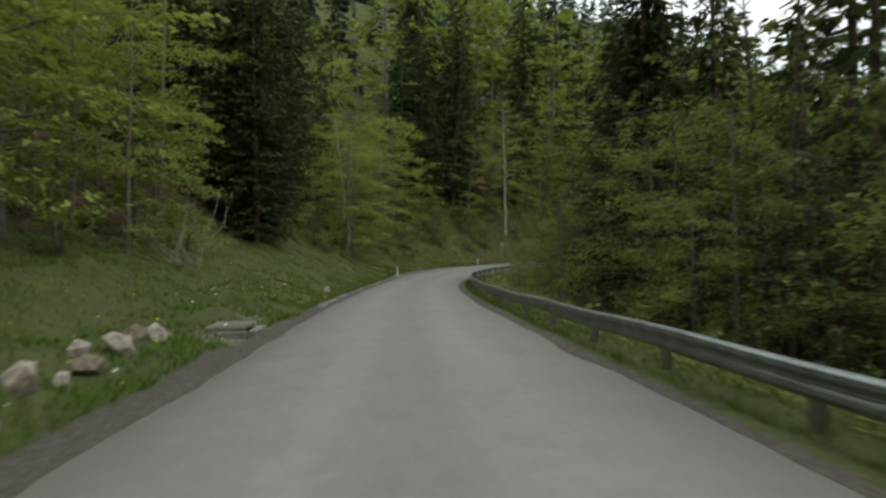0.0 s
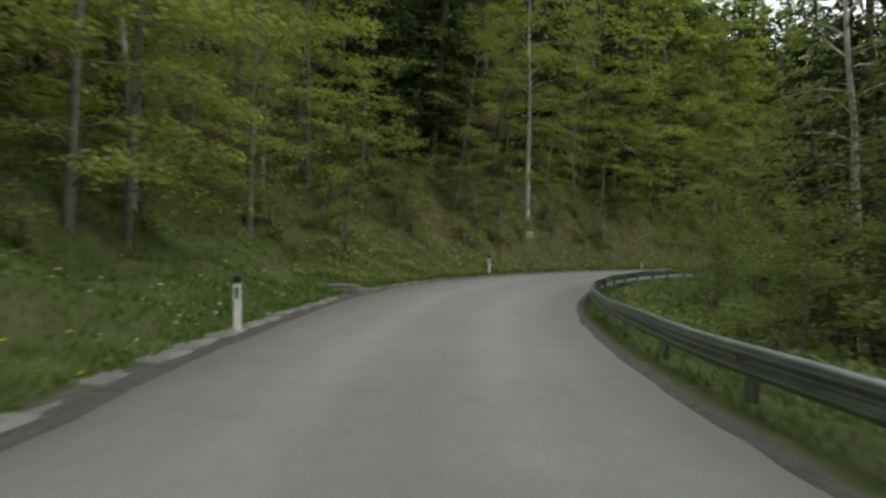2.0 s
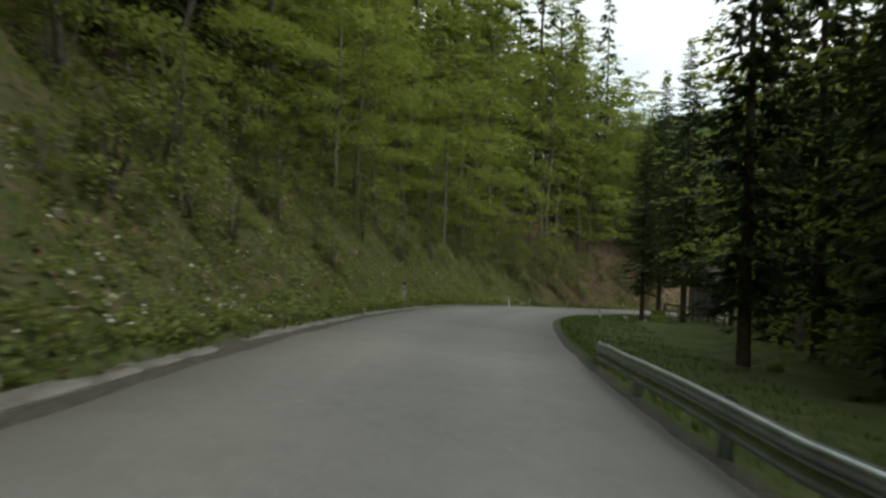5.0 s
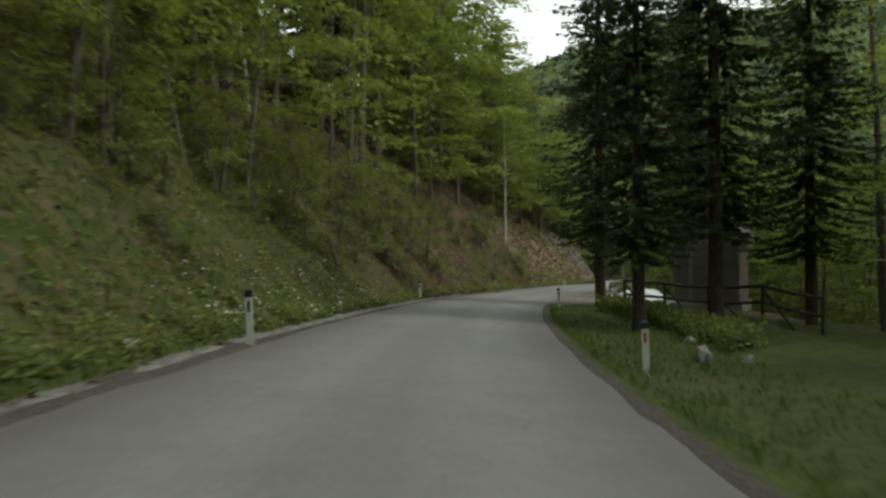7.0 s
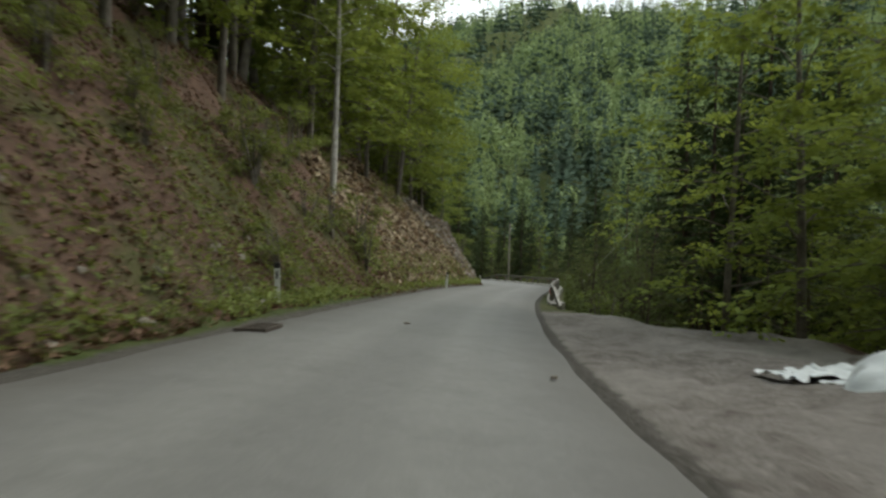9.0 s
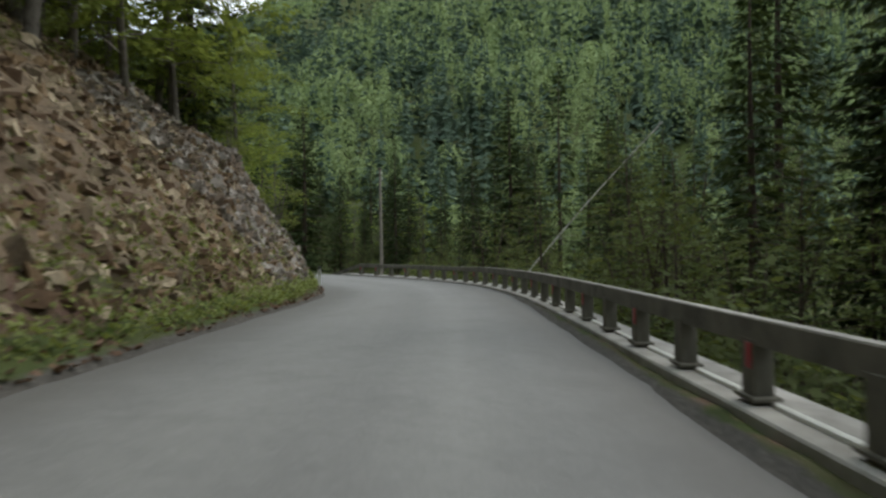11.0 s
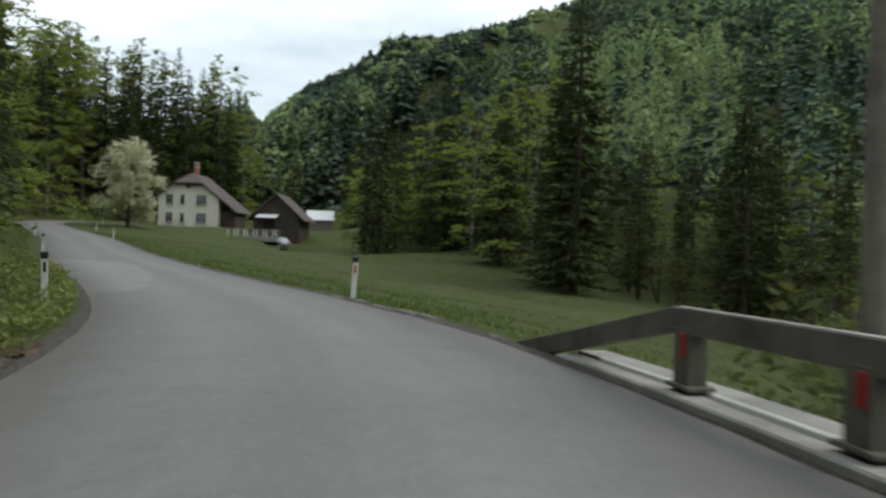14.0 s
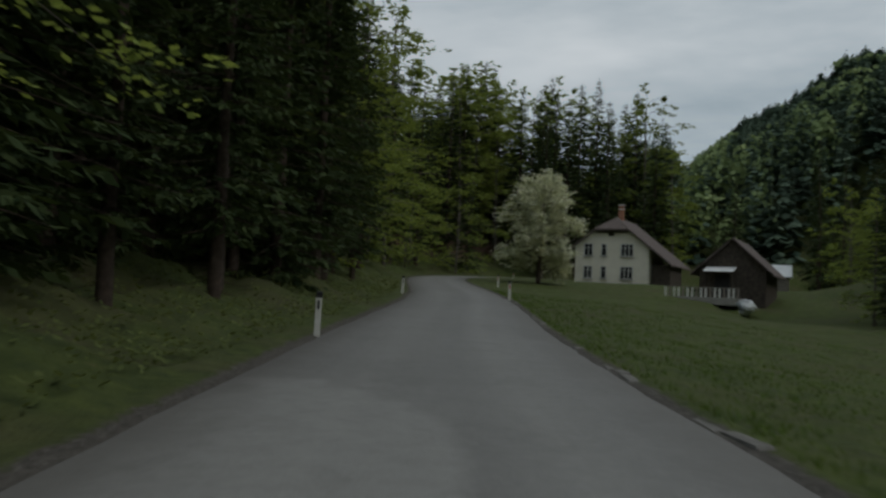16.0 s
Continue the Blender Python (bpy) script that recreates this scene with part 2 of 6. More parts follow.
M_GREYWOOD = plain("grey_weathered_wood", (0.14, 0.125, 0.105), (0.26, 0.235, 0.2), 4.0, 0.9, 0.5)
M_WINDOW = plain("dark_window_glass", (0.02, 0.022, 0.024), (0.04, 0.042, 0.045), 2.0, 0.08, 0.02)
M_FRAME = plain("white_window_frame", (0.7, 0.7, 0.66), (0.6, 0.6, 0.56), 4.0, 0.6, 0.05)
# near-white base: the sky's reflection on the shed roof is put into the colour
M_TINROOF = plain("pale_sheet_roof", (0.7, 0.72, 0.73), (0.8, 0.81, 0.81), 1.2, 0.4, 0.15)
M_GREYPLASTER = plain("grey_chapel_plaster", (0.13, 0.115, 0.11), (0.21, 0.19, 0.18), 1.2, 0.9, 0.3)
M_SIGN = plain("sign_face", (0.5, 0.52, 0.42), (0.42, 0.44, 0.34), 3.0, 0.6, 0.05)
M_BRICK = plain("reddish_brick", (0.3, 0.14, 0.09), (0.4, 0.2, 0.13), 5.0, 0.9, 0.3)
M_SKID = plain("dry_branch", (0.11, 0.095, 0.075), (0.22, 0.2, 0.17), 4.0, 0.95, 0.4)
M_OLDASPH = plain("dark_asphalt", (0.085, 0.083, 0.078), (0.13, 0.127, 0.12), 1.5, 0.9, 0.4)
M_PETAL = leafy("white_petals", (0.5, 0.5, 0.45), (0.75, 0.75, 0.7), 0.2)
M_DANDELION = leafy("yellow_petals", (0.55, 0.42, 0.03), (0.7, 0.58, 0.06), 0.2)
M_DEADLEAF = leafy("dead_leaves", (0.045, 0.027, 0.018), (0.23, 0.145, 0.1), 0.1)


# ---- the plan: road line, heights and slopes ----
def spline(ts, vs, tq):
    """A natural cubic through vs at ts."""
    ts, vs, tq = np.asarray(ts, float), np.asarray(vs, float), np.asarray(tq, float)
    n, h = len(ts), np.diff(ts)
    a = np.eye(n)
    r = np.zeros((n, vs.shape[1]))
    for i in range(1, n - 1):
        a[i, i - 1 : i + 2] = h[i - 1], 2 * (h[i - 1] + h[i]), h[i]
        r[i] = 6 * ((vs[i + 1] - vs[i]) / h[i] - (vs[i] - vs[i - 1]) / h[i - 1])
    m = np.linalg.solve(a, r)
    i = np.clip(np.searchsorted(ts, tq, side="right") - 1, 0, n - 2)
    u, w, hh = (tq - ts[i])[:, None], (ts[i + 1] - tq)[:, None], h[i][:, None]
    return m[i] * w**3 / (6 * hh) + m[i + 1] * u**3 / (6 * hh) + (vs[i] / hh - m[i] * hh / 6) * w + (vs[i + 1] / hh - m[i + 1] * hh / 6) * u


# the road's middle: x, y, z, half width
LINE = [
    (1.5, -60, 0.2, 2.6), (0.9, -25, 0.05, 2.6), (0.17, 0, -0.03, 2.65), (-1.2, 25.5, -0.22, 2.58), (-1.41, 50.8, -0.24, 2.48),
    (1.17, 74.4, -0.04, 3.0), (4.15, 85.0, 0.11, 2.95), (8.42, 95.0, 0.26, 2.75), (21.0, 114.3, 0.5, 2.66), (37.4, 133.3, 0.48, 2.74),
    (55.4, 150.1, 0.15, 2.8), (74.3, 164.0, -0.4, 2.95), (95.7, 176.8, -0.96, 2.81), (118.3, 187.0, -1.48, 2.8), (139.3, 194.9, -1.84, 2.85), (157.05, 200.7, -2.16, 3.07),
    (171.9, 206.4, -2.55, 3.3), (183.8, 214.05, -2.81, 3.24), (192.4, 224.25, -2.8, 2.84), (199.0, 238.3, -2.64, 2.75), (208.0, 260.0, -2.1, 2.75),
    (216.4, 279.0, -1.4, 2.7), (223.5, 299, -0.5, 2.7), (231, 318, 0.4, 2.7), (243, 335, 1.1, 2.7), (263, 348, 1.7, 2.7), (292, 354, 2.4, 2.7),
]
_pts = np.array(LINE, float)
_chord = np.r_[0, np.cumsum(np.hypot(*np.diff(_pts[:, :2], axis=0).T))]
_fine = spline(_chord, _pts, np.arange(0, _chord[-1], 0.5))
_len = np.r_[0, np.cumsum(np.hypot(*np.diff(_fine[:, :2], axis=0).T))]
_len -= _len[np.argmin(np.hypot(_fine[:, 0] - 0.17, _fine[:, 1]))]
S0, S1 = _len[0], _len[-1]
RS = np.arange(math.ceil(S0), S1, 1.0)
RC = np.stack([np.interp(RS, _len, _fine[:, k]) for k in range(4)], 1)
_d = np.gradient(RC[:, :2], axis=0)
RT = _d / np.hypot(*_d.T)[:, None]
RN = np.stack([-RT[:, 1], RT[:, 0]], 1)


def banked(s):
    """The road's cross slope, up to the left."""
    return np.interp(s, [55, 78, 262, 290, 300, 325, 338], [0, 0.065, 0.065, 0, -0.03, -0.03, 0])


def at_s(s):
    """Centre (x, y, z), half width, direction and left normal at s metres along the road."""
    s = np.asarray(s, float)
    c = np.stack([np.interp(s, RS, RC[:, k]) for k in range(4)], -1)
    t = np.stack([np.interp(s, RS, RT[:, k]) for k in range(2)], -1)
    t = t / np.linalg.norm(t, axis=-1, keepdims=True)
    return c[..., :3], c[..., 3], t, np.stack([-t[..., 1], t[..., 0]], -1)


def nearest(x, y):
    """s and the distance d to the left of the road's middle, for arrays of places."""
    x, y = np.ravel(x), np.ravel(y)
    s, d = np.empty(len(x)), np.empty(len(x))
    for a in range(0, len(x), 20000):
        q = np.stack([x[a : a + 20000], y[a : a + 20000]], 1)
        k = ((q[:, None] - RC[None, :, :2]) ** 2).sum(-1).argmin(1)
        off = q - RC[k, :2]
        along = (off * RT[k]).sum(1)
        side = (off * RN[k]).sum(1)
        s[a : a + 20000] = RS[k] + np.clip(along, -0.6, 0.6)
        d[a : a + 20000] = np.sign(side) * np.hypot(side, np.where(np.abs(along) > 0.6, along, 0))
    return s, d


# heights over the road at distances from its edge, by stations along it
LEFT_E = [0, 1, 4, 10, 25, 60, 140, 700]
LEFT = [
    (-60, 0.0, 0.1, 0.6, 2.0, 6, 26, 75, 230), (18, 0.0, 0.1, 0.6, 2.2, 7, 28, 75, 230), (36, 0, 0.12, 0.75, 2.5, 7.8, 30, 76, 230), (52, 0, 0.25, 1.5, 4.6, 12, 36, 80, 230),
    (75, 0, 0.15, 1.0, 4.2, 13, 38, 85, 230), (98, 0, 0.25, 2.6, 7.6, 18, 45, 90, 230), (108, 0, 0.45, 4.0, 9.0, 19, 47, 92, 230), (125, 0, 0.5, 4.0, 9.6, 21, 50, 95, 230),
    (200, 0, 0.45, 3.8, 9.8, 21, 52, 95, 230), (232, 0, 0.3, 3.6, 10.0, 22, 52, 95, 230), (262, 0, 0.3, 3.8, 10.4, 22, 50, 90, 230),
    (290, 0, 0.35, 3.8, 9.0, 18, 42, 80, 200), (300, 0, 1.0, 5.4, 10.0, 17, 40, 78, 195), (306, 0, 1.6, 6.2, 10.5, 17, 38, 76, 190), (310.5, 0, 1.4, 5.9, 10.0, 16, 36, 74, 185), (312.5, 0, 0.4, 3.2, 7.0, 15, 36, 74, 185), (318, 0, 0.2, 1.4, 4.4, 12, 32, 68, 175), (335, 0, 0.1, 0.8, 2.8, 9, 26, 60, 150),
    (380, 0, 0.1, 0.6, 2.2, 7, 20, 50, 120), (440, 0, 0.1, 1.0, 4.0, 11, 26, 55, 120), (480, 0, 0.1, 0.8, 3.5, 10, 24, 45, 80), (500, 0, 0.1, 0.6, 2.0, 5, 9, 10, 10),
]
RIGHT_E = [0, 1, 3, 8, 20, 45, 90]
RIGHT = [
    (-60, 0, -0.08, -0.6, -2.4, -4.5, -6, -7), (105, 0, -0.08, -0.6, -2.6, -5, -6, -7), (125, 0, -0.15, -0.45, -1.0, -2.2, -5, -7),
    (200, 0, -0.2, -0.3, -0.35, -1.2, -4, -6), (212, 0, -0.12, -0.2, -0.25, -1.6, -5, -6), (219, 0, 0.0, -0.06, -0.2, -2.2, -5, -6), (245, 0, 0.0, -0.06, -0.35, -3, -5, -6),
    (251, 0, -0.05, -0.15, -1.5, -3.5, -5, -6), (257, 0, -0.1, -2.0, -3.2, -4, -5, -6), (318, 0, -0.1, -2.0, -2.9, -3.6, -4.5, -5), (327, 0, -0.1, -0.4, -1.5, -2.8, -3.6, -4),
    (380, 0, -0.05, -0.2, -0.5, -1.6, -2.6, -4), (520, 0, -0.05, -0.2, -0.5, -1.2, -2.4, -4),
]


def lumps(x, y, size, seed):
    """Smooth random height of about -1 to 1, with lumps of that size in metres."""
    out = np.zeros(len(x))
    rng = np.random.default_rng(seed)
    for k in range(7):
        a, f, p = rng.uniform(0, 6.28), rng.uniform(0.6, 1.7) * 6.28 / size, rng.uniform(0, 6.28)
        out += np.sin((x * math.cos(a) + y * math.sin(a)) * f + p)
    return out / 4


def profile(table, dist, s, e):
    st = np.array([r[0] for r in table], float)
    hs = np.array([r[1:] for r in table], float)
    cols = np.stack([np.interp(s, st, hs[:, k]) for k in range(hs.shape[1])], 1)
    k = np.clip(np.searchsorted(dist, e, side="right") - 1, 0, len(dist) - 2)
    d = np.array(dist, float)
    u = np.clip((e - d[k]) / (d[k + 1] - d[k]), 0, 1)
    r = np.arange(len(e))
    return cols[r, k] * (1 - u) + cols[r, k + 1] * u


HOUSE = (256.3, 324.3)
HILL = (190.0, 220.0)


def ground_z(x, y):
    x, y = np.ravel(np.asarray(x, float)), np.ravel(np.asarray(y, float))
    s, d = nearest(x, y)
    zc, hw = np.interp(s, RS, RC[:, 2]), np.interp(s, RS, RC[:, 3])
    e = np.abs(d) - hw
    ep = np.maximum(e, 0)
    z = zc + banked(s) * np.clip(d, -hw, hw) + np.where(d > 0, profile(LEFT, LEFT_E, s, np.maximum(ep - np.interp(s, [20, 30, 225, 235], [0, 0.55, 0.55, 0]), 0)), profile(RIGHT, RIGHT_E, s, ep))
    rough = np.clip(ep / np.where(d > 0, 4, 8), 0, 1) * np.where(d > 0, 1.25, np.where(s > 320, 0.25, 0.6))
    z += rough * (0.35 * lumps(x, y, 6, 1) + 0.18 * lumps(x, y, 2.2, 2)) + np.clip(ep / 60, 0, 1) * 2.5 * lumps(x, y, 40, 3)
    # the far side of the valley
    rad = np.hypot(x - HILL[0], y - HILL[1])
    side = np.degrees(np.arctan2(x - HILL[0], y - HILL[1])) % 360
    rise = np.interp(side, [28, 34, 37.5, 41, 44, 47.5, 51, 55, 60, 70, 90, 180, 212], [0, 0.05, 0.1, 0.165, 0.195, 0.225, 0.238, 0.256, 0.285, 0.335, 0.35, 0.36, 0])
    hill = rise * 700 * np.clip((rad - 70) / 630, 0, 1) + np.clip((rad - 80) / 100, 0, 1) * np.clip(rise * 6, 0, 1) * (5 * lumps(x, y, 120, 4) + 2 * lumps(x, y, 45, 6))
    hill *= 1 - 0.6 * np.clip((rad - 720) / 350, 0, 1)
    z += np.maximum(hill, 0) * np.clip((ep - 30) / 40, 0, 1)
    # level ground at the house
    r = np.hypot(x - HOUSE[0] - 4, y - HOUSE[1] - 3)
    k = np.clip((38 - r) / 24, 0, 1) * np.clip(ep / 4, 0, 1)
    k = k * k * (3 - 2 * k)
    return z * (1 - k) + 0.75 * k


def gz(x, y):
    return float(ground_z([x], [y])[0])


def beside(s, d):
    """The place d metres to the left of the road's middle at s, on the ground."""
    c, _, _, n = at_s(s)
    x, y = c[0] + n[0] * d, c[1] + n[1] * d
    return Vector((x, y, gz(x, y)))


def heading(s):
    t = at_s(s)[2]
    return math.atan2(t[1], t[0])


# ---- mesh helpers ----
def mesh_np(name, verts, faces, mats, attrs=(), smooth=False, sizes=None):
    """A mesh from arrays: faces is (n, 3) or (n, 4)."""
    me = bpy.data.meshes.new(name)
    verts, faces = np.asarray(verts, np.float32), np.asarray(faces, np.int32)
    k = faces.shape[1]
    me.vertices.add(len(verts))
    me.vertices.foreach_set("co", verts.ravel())
    me.loops.add(faces.size)
    me.loops.foreach_set("vertex_index", faces.ravel())
    me.polygons.add(len(faces))
    me.polygons.foreach_set("loop_start", np.arange(0, faces.size, k, dtype=np.int32))
    me.polygons.foreach_set("loop_total", np.full(len(faces), k, np.int32))
    for label, kind, data in attrs:
        a = me.attributes.new(label, kind, "POINT")
        a.data.foreach_set("color" if kind == "FLOAT_COLOR" else "vector", np.asarray(data, np.float32).ravel())
    for m in mats if isinstance(mats, (list, tuple)) else [mats]:
        me.materials.append(m)
    me.update(calc_edges=True)
    me.polygons.foreach_set("use_smooth", np.full(len(faces), smooth, bool))
    return me


def part(name, bm, material, parent, label="", smooth=False):
    """Links a bmesh, or a mesh, as one object under a thing or a part."""
    if isinstance(bm, bmesh.types.BMesh):
        me = bpy.data.meshes.new(name)
        bm.normal_update()
        bm.to_mesh(me)
        bm.free()
        me.materials.append(material)
        if smooth:
            me.polygons.foreach_set("use_smooth", np.ones(len(me.polygons), bool))
    else:
        me = bm
    ob = new(name, me)
    ob.parent = parent
    return tagged(ob, label)


def thing(name, label, category, group="", m=None, kind=""):
    ob = tagged(new(name), label, category, group, kind)
    if m is not None:
        ob.matrix_basis = m
    return ob


def box(bm, cx, cy, cz, sx, sy, sz, rz=0.0, bevel=0.0):
    """A box by its middle and sizes, with worn edges where bevel is given."""
    g = bmesh.ops.create_cube(bm, size=1, matrix=Matrix.Translation((cx, cy, cz)) @ Matrix.Rotation(rz, 4, "Z") @ Matrix.Diagonal((sx, sy, sz, 1)))
    if bevel:
        es = list({e for v in g["verts"] for e in v.link_edges})
        bmesh.ops.bevel(bm, geom=es, offset=bevel, segments=1, affect="EDGES")
    return bm


def tube(pts, radii, sides=8, cap=True):
    """Vertices and quads of a tube along points."""
    pts = np.asarray(pts, float)
    vs, fs = [], []
    for i, p in enumerate(pts):
        t = pts[min(i + 1, len(pts) - 1)] - pts[max(i - 1, 0)]
        t = t / (np.linalg.norm(t) + 1e-9)
        a = np.cross(t, (0, 0, 1) if abs(t[2]) < 0.9 else (1, 0, 0))
        a = a / np.linalg.norm(a)
        b = np.cross(t, a)
        for k in range(sides):
            w = 2 * math.pi * k / sides
            vs.append(p + radii[i] * (a * math.cos(w) + b * math.sin(w)))
    for i in range(len(pts) - 1):
        for k in range(sides):
            n = (k + 1) % sides
            fs.append((i * sides + k, i * sides + n, (i + 1) * sides + n, (i + 1) * sides + k))
    return np.array(vs), np.array(fs)


def join(pieces):
    vs, fs, n = [], [], 0
    for v, f in pieces:
        vs.append(v)
        fs.append(np.asarray(f) + n)
        n += len(v)
    return np.concatenate(vs), np.concatenate(fs)


def blades(p, along, across, size, ratio):
    """Leaf-shaped quads at p: unit vectors along and across, lengths size, width as a share of it."""
    l, w = along * size[:, None], across * (size * ratio)[:, None]
    v = np.stack([p, p + 0.45 * l + 0.5 * w, p + l, p + 0.5 * l - 0.5 * w], 1).reshape(-1, 3)
    return v, np.arange(len(v)).reshape(-1, 4)


def unit(v):
    return v / (np.linalg.norm(v, axis=-1, keepdims=True) + 1e-9)


# ---- ground ----
def strip(side):
    """Ground beside the road, fine at its edge."""
    ss = np.arange(S0 + 1, S1 - 1, 0.8)
    es = np.r_[-0.35, 0.0, np.cumsum(0.16 * 1.105 ** np.arange(30))]
    es = es[es < 25]
    c, hw, t, n = at_s(ss)
    d = hw[:, None] + es[None]
    rng = np.random.default_rng(7)
    x = c[:, :1] + side * n[:, :1] * d
    y = c[:, 1:2] + side * n[:, 1:] * d
    z = ground_z(x, y).reshape(x.shape)
    lip = c[:, 2] + side * banked(ss) * hw
    z[:, 0] = lip - 0.12
    z[:, 1] = lip - 0.025
    z[:, 2:] += rng.normal(0, 0.035, z[:, 2:].shape) * np.clip(es[2:] / 1.0, 0.2, 1)
    ii = np.arange(x.size).reshape(x.shape)
    a, b, cc, dd = ii[:-1, :-1].ravel(), ii[1:, :-1].ravel(), ii[1:, 1:].ravel(), ii[:-1, 1:].ravel()
    f = np.stack([a, b, cc, dd] if side < 0 else [a, dd, cc, b], 1)
    return np.stack([x, y, z], -1).reshape(-1, 3), f, np.repeat(ss, len(es)), np.tile(es, len(ss)), side


def zones(s, e, side):
    """Litter, rock and gravel shares by place along the road."""
    n = len(s)
    z = np.zeros((n, 4))
    z[:, 3] = np.clip(1.0 - e / np.where(s > 226, 0.4, 0.9 if side > 0 else 0.4), 0, 1)
    if side > 0:
        z[:, 0] = np.interp(s, [-60, 20, 40, 75, 95, 200, 222, 250, 300, 325, 335, 420, 520], [0.1, 0.1, 0.25, 0.2, 0.45, 0.4, 0.95, 0.95, 0.5, 0.4, 0.25, 0.2, 0.2]) + np.clip((e - 8) / 10, 0, 0.5)
        z[:, 0] *= np.clip(e / 1.2, 0.3, 1)
        z[:, 1] = np.interp(s, [85, 98, 130, 190, 225, 250, 258, 300, 311.5, 314], [0, 0.3, 0.3, 0.15, 0.05, 0.1, 1, 1, 1, 0]) * np.clip((e - 0.8) / 1.5, 0, 1) * np.clip((13 - e) / 4, 0, 1)
        z[:, 1] *= np.where(s > 245, np.clip((1.5 + (s - 252.5) * 0.75 - e) / 1.5, 0, 1), 1)
        z[:, 2] = np.maximum(0, np.interp(s, [12, 15, 21, 25], [0, 0.6, 0.6, 0]) * np.clip((1.9 - e) / 0.8, 0, 1))
    else:
        z[:, 0] = np.interp(s, [-60, 100, 125, 195, 250, 320, 330, 520], [0.3, 0.35, 0.0, 0.05, 0.4, 0.5, 0.0, 0.0]) + np.where(s < 322, np.clip((e - 4) / 8, 0, 0.5), 0) * np.interp(s, [112, 125, 205, 215], [1, 0.25, 0.25, 1])
        lay = np.interp(s, [213, 219, 248, 252], [0, 1, 1, 0])
        z[:, 2] = np.maximum(0, lay * np.clip((9.0 - e) / 1.5, 0, 1))
    return z


def far_sheet():
    xs = np.r_[-900, -600, -420, np.arange(-300, 420, 6.0), np.arange(420, 800, 14.0), 850, 1000, 1250, 1600, 2200]
    ys = np.r_[-900, -600, -400, -250, np.arange(-150, 520, 6.0), np.arange(520, 900, 14.0), 950, 1100, 1400, 1800, 2300]
    x, y = np.meshgrid(xs, ys)
    z = ground_z(x, y)
    s, d = nearest(x, y)
    e = np.abs(d) - 3
    z = np.where(e < 24, z - np.clip((24 - e) / 4, 0, 1) * 2.5 - 0.3, z)
    ii = np.arange(x.size).reshape(x.shape)
    f = np.stack([ii[:-1, :-1].ravel(), ii[:-1, 1:].ravel(), ii[1:, 1:].ravel(), ii[1:, :-1].ravel()], 1)
    zone = np.zeros((x.size, 4))
    zone[:, 0] = np.where((d < 0) & (s > 322) & (e < 60), 0.0, np.where(e > 60, 0.0, np.where(d > 0, 0.35, 0.2)))
    zone[:, 0] = np.where(np.hypot(x.ravel() - 272, y.ravel() - 322) < 60, 0.0, zone[:, 0])
    return np.stack([x.ravel(), y.ravel(), z], 1), f, zone


gv, gf, gc, n0 = [], [], [], 0
for side in (1, -1):
    v, f, ss_, ee_, sd = strip(side)
    gv.append(v), gf.append(f + n0), gc.append(zones(ss_, ee_, sd))
    n0 += len(v)
v, f, zc_ = far_sheet()
gv.append(v), gf.append(f + n0), gc.append(zc_)
ground = new("ground", mesh_np("ground", np.concatenate(gv), np.concatenate(gf), M_GROUND, [("zone", "FLOAT_COLOR", np.concatenate(gc))], smooth=True))
tagged(ground, "grassy and leaf-strewn valley sides with bare rock beside the road", "ground", kind="structure")


def road_sheet():
    ss = np.arange(S0 + 1, S1 - 1, 0.8)
    c, hw, t, n = at_s(ss)
    ks = np.linspace(-1, 1, 21)
    rng = np.random.default_rng(3)
    wob = np.convolve(rng.normal(0, 0.12, len(ss) + 4), np.ones(3) / 3, "same")[: len(ss)]
    wob2 = np.convolve(rng.normal(0, 0.12, len(ss) + 4), np.ones(3) / 3, "same")[: len(ss)]
    d = hw[:, None] * ks[None]
    d[:, -1] += 0.12 + wob
    d[:, 0] -= 0.12 + wob2
    x, y = c[:, :1] + n[:, :1] * d, c[:, 1:2] + n[:, 1:] * d
    z = c[:, 2:3] + banked(ss)[:, None] * d + 0.03 * (1 - ks[None] ** 2) + rng.normal(0, 0.003, x.shape)
    z[:, [0, -1]] -= 0.05
    ii = np.arange(x.size).reshape(x.shape)
    f = np.stack([ii[:-1, :-1].ravel(), ii[1:, :-1].ravel(), ii[1:, 1:].ravel(), ii[:-1, 1:].ravel()], 1)[:, ::-1]
    inner = np.interp(ss, [300, 308, 313, 316, 321, 325, 326, 332, 335, 337, 343, 349, 351, 353, 354], [9, 9, 1.9, 1.7, 2.1, 2.8, 9, 9, 1.6, 0.85, -0.1, -0.4, -0.2, 1.2, 9])
    pale = np.clip((d - inner[:, None]) / 0.45, 0, 1)
    at = np.stack([d, np.repeat(ss[:, None], len(ks), 1), pale], -1).reshape(-1, 3)
    return mesh_np("road", np.stack([x, y, z], -1).reshape(-1, 3), f, M_ASPHALT, [("road", "FLOAT_VECTOR", at)], smooth=True)


road = tagged(new("road", road_sheet()), "narrow worn grey asphalt road without markings", "road", kind="structure")


